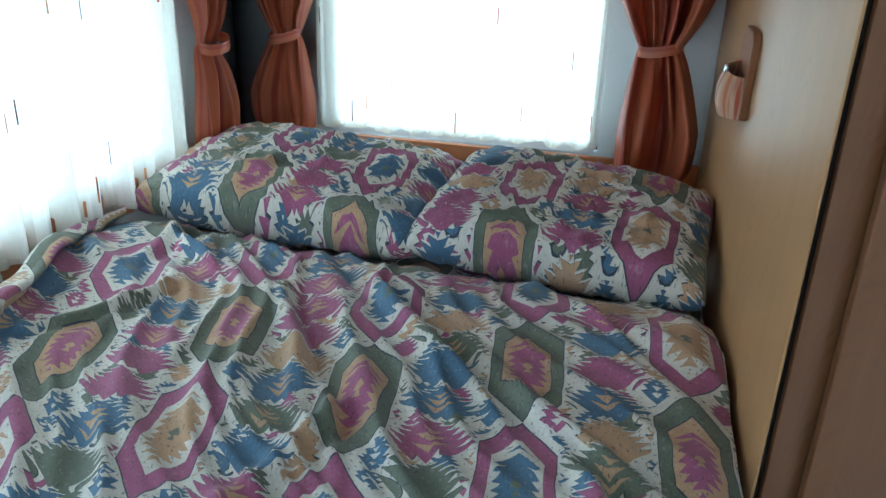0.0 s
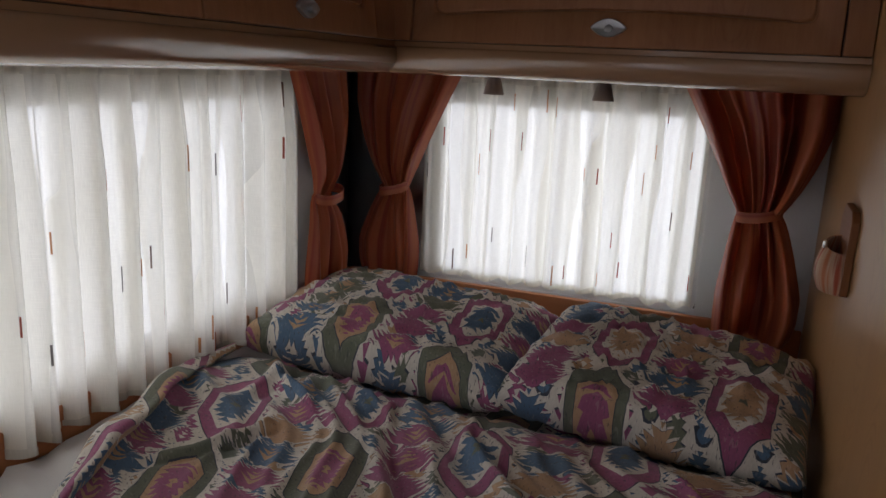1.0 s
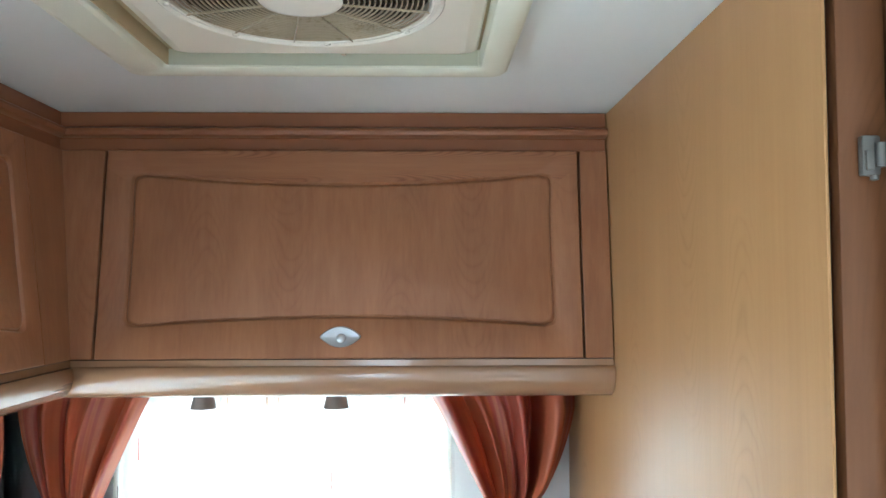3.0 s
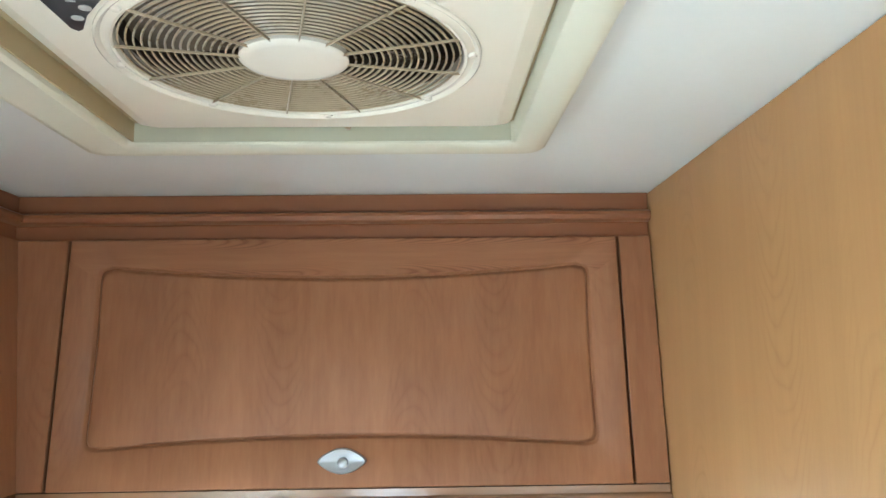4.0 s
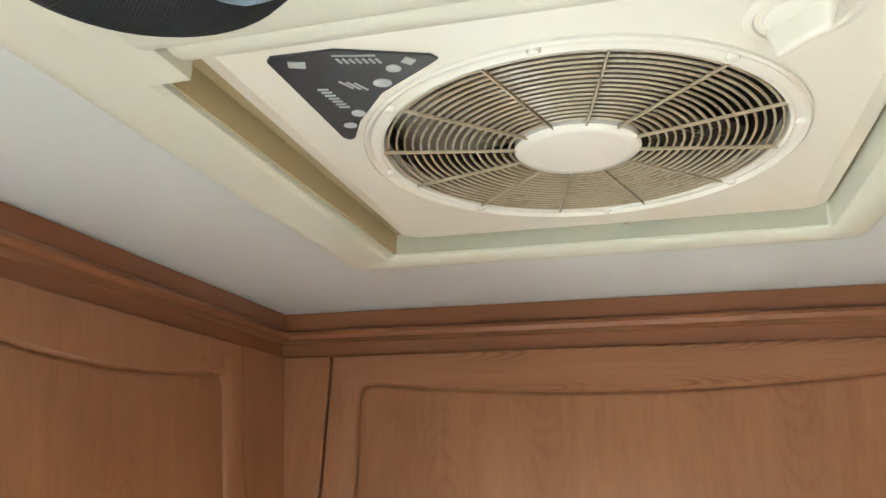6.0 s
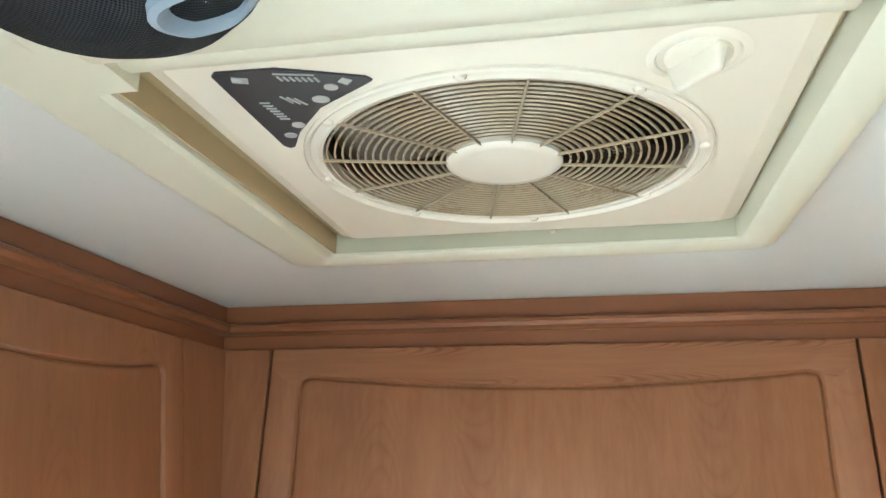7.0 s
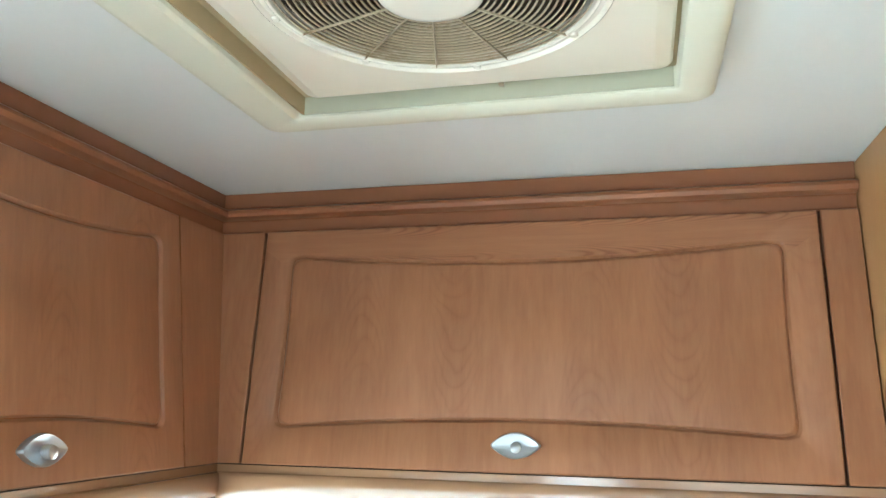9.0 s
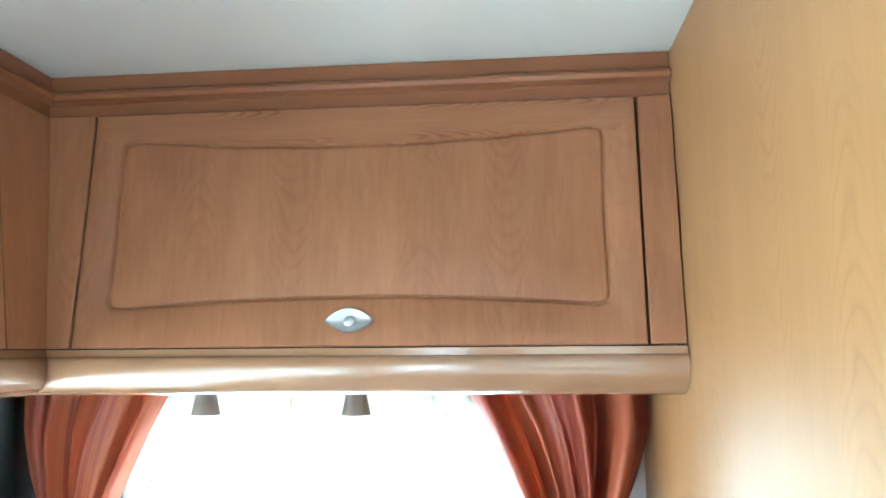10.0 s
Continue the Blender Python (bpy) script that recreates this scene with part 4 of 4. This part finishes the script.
# ---- curtains ----
def sheer(name, length, z0, z1, place, folds, amp, seed, label, stitches):
    """A gathered voile curtain: place(along, out, z) with 'along' from 0 to length."""
    rnd = random.Random(seed)
    ph = [rnd.uniform(0, 6.28) for _ in range(6)]

    def out(a, t):
        s = a / length
        k = folds * math.tau
        drift = 0.35 * math.sin(2.1 * t + ph[4]) + 0.5 * math.sin(s * 9 + ph[5])
        w = math.sin(k * s + 1.9 * math.sin(s * 11 + ph[0]) + 1.1 * math.sin(s * 23 + ph[3]) + 0.5 * drift) + 0.45 * math.sin(k * 1.73 * s + ph[1] + 0.6 * t) + 0.18 * math.sin(k * 3.1 * s + ph[2])
        gather = 0.35 + 0.65 * min(1.0, (1 - t) * 3.0 + 0.15)
        fine = 0.35 * max(0.0, t - 0.80) / 0.2 * math.sin(k * 2.6 * s + ph[3])
        return amp * (w * gather + fine)

    def spot(a, t, lift=0.0):
        hem = 0.004 * math.sin(a / length * folds * 6.28 + ph[0]) if t < 0.02 else 0.0
        return place(a, out(a, t) + lift, z0 + (z1 - z0) * t + hem)

    c = thing(name, place(length / 2, 0, z1), label, "curtain", "sheer curtains")
    nu, nv = int(length * 190), 26
    part("voile", grid(nu, nv, lambda s, t: spot(s * length, t), lambda s, t: (s * length * 1.6, t * (z1 - z0))), M_SHEER, c, smooth=180)
    part("header_tape", grid(nu, 2, lambda s, t: spot(s * length, 0.945 + 0.055 * t, 0.0025), lambda s, t: (s * length, t * 0.03)), M_SHEER, c, "gathered header tape", 180)
    part("hem", grid(nu, 1, lambda s, t: spot(s * length, 0.001 + 0.022 * t, 0.0018), lambda s, t: (s * length, t * 0.02)), M_SHEER, c, "double-stitched hem", 180)
    for i in range(stitches):
        a = length * (i + 0.25 + 0.5 * rnd.random()) / stitches
        t0 = rnd.choice((0.06, 0.2, 0.34, 0.5, 0.64, 0.8)) + rnd.uniform(-0.04, 0.04)
        hgt = rnd.uniform(0.035, 0.062) / (z1 - z0)
        own = grid(1, 5, lambda s, t, a=a, t0=t0, hgt=hgt: spot(a + (s - 0.5) * 0.0025, min(0.97, t0 + hgt * t), 0.0012), None, 0.0006)
        part("woven_stitch", own, M_STITCH[rnd.choice((0, 1, 1, 2, 2, 3))], c)
    return c


sheer("sheer_curtain", 0.772, 0.866, 1.455, lambda a, o, z: (-0.562 + a, 1.742 - o, z), 10, 0.019, 3, "white sheer voile curtain with short coloured woven stitches", 26)
sheer("sheer_curtain", 1.275, 0.792, 1.46, lambda a, o, z: (-0.797 + o, 0.15 + a, z), 16, 0.022, 8, "wide white sheer voile curtain with short coloured woven stitches", 46)


def drape(name, place, top, tie, low, z_top, z_tie, z_low, folds, seed, label, full=1.0, wall_side=1):
    """A tied-back curtain: (from, to) widths at its top, tie and foot; place(along, out, z)."""
    rnd = random.Random(seed)
    ph = [rnd.uniform(0, 6.28) for _ in range(4)]

    def spot(s, t, lift=0.0):
        z = z_low + (z_top - z_low) * t
        tt = (z_tie - z_low) / (z_top - z_low)
        if t > tt:
            f = (t - tt) / (1 - tt)
            # the cloth hangs straight on the window's side and bags on the other
            taut, slack = 0.94 * f + 0.06 * f * f, min(1.0, 1.12 * math.sin(1.5 * f) ** 0.85)
            e0, e1 = (taut, slack) if wall_side else (slack, taut)
            a0, a1 = tie[0] + (top[0] - tie[0]) * e0, tie[1] + (top[1] - tie[1]) * e1
            depth = 0.054 + 0.014 * math.sin(math.pi * f)
        else:
            f = 1 - t / tt
            e = min(1.0, f / 0.62) ** 0.72 * (1 - 0.14 * max(0.0, (f - 0.75) / 0.25) ** 2)
            a0, a1 = tie[0] + (low[0] - tie[0]) * e, tie[1] + (low[1] - tie[1]) * e
            depth = 0.026 + 0.052 * e
        near = math.exp(-((z - z_tie) / 0.045) ** 2)
        q = s + 0.02 * math.sin(7.0 * t + 6 * s + ph[1])
        w = sum(h * math.exp(-((q - p) / g) ** 2) for p, g, h in folds)
        if t < tt:
            g = (1 - t / tt) ** 0.5
            w = w * (1 - 0.75 * g) + g * (0.75 * math.exp(-((s - 0.22) / 0.17) ** 4) + 0.75 * math.exp(-((s - 0.80) / 0.16) ** 4) - 1.7 * math.exp(-((s - 0.55) / (0.06 + 0.07 * g)) ** 2))
        w += (0.22 if t > tt else 0.10) * (1 - abs(math.sin(11 * q + ph[2] + 1.2 * t))) ** 2 - 0.05 + 0.4 * noise.noise(Vector((s * 4 + seed, t * 3, 1.7)))
        w += 0.55 * ((1 - abs(math.sin(math.pi * 6.5 * q + ph[3]))) ** 1.6 - 0.3) * ((0.25 if t > tt else 0.08) + 0.75 * math.exp(-((z - z_tie) / (0.15 if t > tt else 0.05)) ** 2))
        bulge = 0.022 * (1 - (2 * s - 1) ** 2) * (0.4 + 0.6 * (1 - near))
        hem = 0.012 * math.sin(11 * s + ph[0]) * max(0.0, 1 - t * 6)
        return place(a0 + (a1 - a0) * s, 0.006 + full * max(-0.02, depth * (0.42 + 0.60 * w) * (1 - 0.45 * near)) + bulge + lift, z + hem)

    c = thing(name, place((top[0] + top[1]) / 2, 0.0, z_top), label, "curtain", "tied-back drapes")
    part("cloth", grid(150, 56, spot, lambda s, t: (s * 0.42 + seed, t * 0.6), 0.0022), M_DRAPE, c, smooth=180)

    def band(s, t):
        a = s * math.tau
        mid, half = (tie[0] + tie[1]) / 2, (tie[1] - tie[0]) / 2 + 0.003
        return place(mid + half * math.cos(a), 0.034 + 0.036 * math.sin(a), z_tie + (t - 0.5) * 0.026 + 0.009 * math.cos(a) - 0.006 * math.sin(a))

    part("tieback", grid(36, 3, band, lambda s, t: (0.11 + t * 0.02, s * 0.3), 0.003, True), M_DRAPE, c, "narrow rust fabric tieback", 60)
    return c


def on_back(a, o, z):
    return (a, BACK - 0.046 - o, z)


def on_left(a, o, z):
    return (LEFT + 0.050 + o, a, z)


SIDE_FOLDS = ((0.09, 0.08, 1.3), (0.27, 0.05, -0.7), (0.40, 0.05, 0.9), (0.52, 0.035, -0.9), (0.63, 0.05, 1.0), (0.76, 0.05, -0.8), (0.91, 0.08, 0.8))
CORNER_FOLDS = ((0.08, 0.08, 0.7), (0.27, 0.06, 1.0), (0.41, 0.045, -1.0), (0.62, 0.12, 0.4), (0.79, 0.035, -0.9), (0.91, 0.07, 1.4))
WIDE_FOLDS = ((0.07, 0.065, 1.4), (0.20, 0.05, -0.5), (0.40, 0.16, 0.15), (0.61, 0.04, 0.9), (0.71, 0.045, -1.3), (0.85, 0.08, 1.4))
drape("drape", on_left, (1.295, 1.600), (1.448, 1.548), (1.372, 1.592), 1.46, 1.112, 0.845, SIDE_FOLDS, 1, "rust-orange striped satin drape tied back beside the side window", 0.6)
drape("drape", on_back, (-0.768, -0.440), (-0.680, -0.602), (-0.748, -0.556), 1.46, 1.116, 0.862, CORNER_FOLDS, 2, "rust-orange striped satin drape tied back in the corner", 0.6, 0)
drape("drape", on_back, (0.132, 0.486), (0.296, 0.395), (0.268, 0.462), 1.46, 1.147, 0.826, WIDE_FOLDS, 5, "wide rust-orange striped satin drape tied back beside the wardrobe", 1.35)


# ---- bed ----
def bed_left(y):
    """The slanting edge of the quilt."""
    return max(-0.80, -0.595 - (y - 0.368) * 0.31) if y > 0.1 else -0.512 - (y - 0.1) * 0.05


def quilt_height(x, y):
    n1 = noise.noise(Vector((x * 2.1 + y * 1.3, y * 0.9 - x * 0.5, 2.0)))
    along = x * 0.80 + y * 0.55 + 0.10 * noise.noise(Vector((x * 3, y * 3, 5.0)))
    across = -x * 0.55 + y * 0.80
    ridge = 1 - abs(noise.noise(Vector((along * 9.0, across * 1.5, 0.3))))
    ridge2 = 1 - abs(noise.noise(Vector((along * 17.0 + 4.0, across * 2.6, 7.3))))
    strength = 0.55 + 0.45 * noise.noise(Vector((x * 2.5, y * 2.5, 9.0)))
    calm = 1 - 0.55 / (1 + math.exp(-(y + 0.113 * (x + 0.10) - 0.98) / 0.03))
    z = 0.772 + 0.012 * n1 + calm * (0.030 * (ridge ** 5) * strength + 0.017 * (ridge2 ** 4) * (0.4 + strength))
    front = y + 0.113 * (x + 0.10)
    fold = math.exp(-((front - 1.10) / 0.05) ** 2)
    z -= 0.022 / (1 + math.exp(-(front - 1.02) / 0.025)) + 0.045 / (1 + math.exp(-(front - 1.098) / 0.007))
    return z + 0.006 * fold * math.sin(x * 38 + 2 * math.sin(x * 7))


def turned_up(x, y):
    """The quilt's side border is pushed up along the wall."""
    far = min(1.0, max(0.0, (y - 0.20) / 0.35)) * min(1.0, max(0.0, (1.0 - y) / 0.16))
    d = max(0.0, x - bed_left(y))
    return 0.050 * far * math.exp(-(d / 0.040) ** 2) * (1 + 0.35 * noise.noise(Vector((y * 11.0, 4.0, 1.0))))


def crease_lines():
    """Pulled folds that run from below the pillows across the quilt."""
    rnd = random.Random(21)
    lines = []
    for i in range(26):
        x0 = rnd.uniform(-0.75, 0.42)
        y0 = rnd.uniform(0.35, 1.12) if i > 9 else 1.10
        ang = radians(rnd.gauss(-62, 16))
        lines.append((x0, y0, math.cos(ang), math.sin(ang), rnd.uniform(0.18, 0.55), rnd.uniform(0.012, 0.025), rnd.uniform(0.009, 0.019), rnd.uniform(-0.5, 0.5)))
    return lines


CREASES = crease_lines()


def creased(x, y):
    z = 0.0
    for x0, y0, c, s, long, high, wide, bend in CREASES:
        dx, dy = x - x0, y - y0
        a = dx * c + dy * s
        if -0.02 < a < long:
            f = a / long
            d = -dx * s + dy * c - bend * 0.10 * f * f * long * 4
            if abs(d) < wide * 5:
                fade = min(1.0, (a + 0.02) / 0.04) * (1 - max(0.0, f)) ** 0.7
                z += high * fade * (math.exp(-(d / wide) ** 2) - 0.55 * math.exp(-((d - 1.7 * wide) / (0.8 * wide)) ** 2))
    return z


def bed():
    b = thing("bed", (-0.15, 0.8, 0), "fixed double bed with wooden base and white mattress", "bed")
    y0, y1 = -0.18, 1.735
    right = RIGHT - 0.006

    def edge(off, z):
        pts = [(right, y0 + 0.02, min(z, 0.60)), (right, y1, min(z, 0.60))]
        for i in range(91):
            y = y1 - (y1 - y0) * i / 90
            r = noise.noise(Vector((y * 9.0, off * 30, z * 14))) + 0.6 * noise.noise(Vector((y * 24.0, off * 50, z * 20)))
            k = 0.024 if z > 0.6 else 0.0
            pts.append((max(LEFT + 0.026, bed_left(y) - off + k * r), y, z + 0.7 * k * noise.noise(Vector((y * 13.0, off * 40, 3.0)))))
        return pts

    part("base", loft([edge(0.06, 0.0), edge(0.06, 0.50)], True, True), M_CHERRY, b)
    part("mattress", loft([edge(0.20, 0.502), edge(0.225, 0.53), edge(0.24, 0.66), edge(0.235, 0.725), edge(0.205, 0.757), edge(0.15, 0.768), edge(0.07, 0.766), edge(0.01, 0.760), edge(-0.05, 0.70)], True, True), M_MATTRESS, b, "white cotton mattress cover", 70)
    return b


bed()


def quilt():
    q = thing("quilt", (-0.1, 0.5, 0.76), "quilt in kilim print of green, mauve, blue and tan", "bedding")
    y0, y1, right = -0.19, 1.27, RIGHT - 0.010

    def top(s, t):
        y = y0 + (y1 - y0) * t
        xl = bed_left(y)
        # the sheet runs over the edge at both sides
        a = -0.075 + 1.15 * s
        x = xl + (right - xl) * min(1.0, max(0.0, a))
        drop = 0.0
        if a < 0:
            drop = -a * 0.22
            x -= 0.022 * math.sin(min(1.0, -a / 0.075) * 1.4)
        if a > 1:
            drop = (a - 1) * 0.8
            x = right - 0.001
        near = min(1.0, max(0.0, (x - xl) / 0.06)) * min(1.0, max(0.0, (right - x) / 0.05))
        edge_roll = 0.018 * (1 - near)
        z = quilt_height(x, y) + creased(x, y) * near * (1 - 0.6 * min(1.0, max(0.0, (y + 0.113 * (x + 0.10) - 0.98) / 0.08))) + turned_up(x, y) - edge_roll - drop
        z -= 0.045 * max(0.0, (x - 0.30) / 0.18) * max(0.0, min(1.0, (0.9 - y) / 0.5))
        if y < -0.08:
            z -= (-0.08 - y) * 1.6
        return (x, y, max(0.60, z))

    def roll(s, t):
        y = 0.22 + 0.88 * t
        a = s * math.tau
        r = 0.008 + 0.006 * math.sin(math.pi * t) + 0.006 * noise.noise(Vector((y * 8, 1.0, 4.0)))
        lump = 0.014 * noise.noise(Vector((y * 5.0, 3.0, 8.0)))
        crumple = 1 + 0.25 * math.sin(3 * a + 9 * y)
        return (bed_left(y) + 0.012 + lump + r * 1.5 * crumple * math.cos(a), y + 0.01 * math.sin(a), 0.778 + 0.018 * t + turned_up(bed_left(y), y) * 0.9 + r * crumple * math.sin(a))

    part("rolled_edge", grid(22, 80, roll, lambda s, t: (s * 0.14 + 0.4, t * 0.9), 0.0, True), M_QUILT, q, smooth=180)
    part("cover", grid(190, 190, top, lambda s, t: (-0.9 + 1.45 * s, y0 + (y1 - y0) * t), 0.004), M_QUILT, q, smooth=180)
    return q


quilt()


def pillow(name, cx, cy, cz, width, depth, tall, lean, turn, roll, seed, label, slant=0.0):
    p = thing(name, (cx, cy, cz), label, "pillow", "bed pillows")
    m = pose(cx, cy, cz, lean, roll, turn)
    own = bmesh.new()
    nu, nv = 60, 40
    layer = own.loops.layers.uv.new("UVMap")

    def place(s, t, side):
        a, b = 2 * s - 1, 2 * t - 1
        e = max(0.0, 1 - abs(a) ** 4.0) * max(0.0, 1 - abs(b) ** 5.0)
        w = tall * 0.5 * e ** 0.34
        w *= 1 + 0.10 * noise.noise(Vector((a * 1.8 + seed, b * 1.8, side * 3.0)))
        # gathers that run in from the seams, and a few pulled creases
        da, db = 1 - abs(a), 1 - abs(b)
        g1 = noise.noise(Vector((a * 13.0 + seed, b * 2.0, side)))
        g2 = noise.noise(Vector((a * 2.0, b * 11.0 + seed, side)))
        w += e ** 0.5 * (0.016 * g1 * math.exp(-db / 0.30) + 0.015 * g2 * math.exp(-da / 0.22))
        f = 1 - abs(noise.noise(Vector((a * 3.0 - b * 4.5 + seed * 2, b * 2.0 + a * 1.2, side * 4.0))))
        f2 = 1 - abs(noise.noise(Vector((a * 7.0 + b * 4.0 + seed, b * 5.0 - a, side * 2.0 + 1))))
        w += e ** 0.4 * (0.018 * f ** 7 + 0.011 * f2 ** 5)
        # the seams bow in between four pointed corners
        x = a * width / 2 * (1 - 0.030 * (1 - b * b) * abs(a) ** 4)
        y = b * depth / 2 * (1 - 0.045 * (1 - a * a) * abs(b) ** 4)
        x += 0.004 * noise.noise(Vector((b * 6.0, seed, 2.0))) * abs(a) ** 3
        y += 0.006 * noise.noise(Vector((a * 7.0, seed, 5.0))) * abs(b) ** 3
        y -= slant * a * (b + 1) / 2
        sag = 0.012 * abs(a * b) ** 3
        return m @ Vector((x, y, side * w - sag))

    for side in (1, -1):
        rows = [[own.verts.new(place(i / nu, j / nv, side)) for i in range(nu + 1)] for j in range(nv + 1)]
        for j in range(nv):
            for i in range(nu):
                f = own.faces.new((rows[j][i], rows[j][i + 1], rows[j + 1][i + 1], rows[j + 1][i]))
                for l, (i2, j2) in zip(f.loops, ((i, j), (i + 1, j), (i + 1, j + 1), (i, j + 1))):
                    l[layer].uv = (seed * 0.37 + width * i2 / nu, seed * 0.61 + side * depth * 1.15 * j2 / nv)
    bmesh.ops.remove_doubles(own, verts=own.verts, dist=0.0004)
    part("pillowcase", own, M_QUILT, p, smooth=180)
    return p


pillow("pillow", -0.428, 1.318, 0.832, 0.68, 0.43, 0.122, 7, -5, 1, 1.0, "plump pillow in a kilim-print case")
pillow("pillow", 0.190, 1.272, 0.829, 0.60, 0.45, 0.122, 7, -6.5, 2, 4.0, "pillow in a kilim-print case leaning by the wardrobe", 0.02)
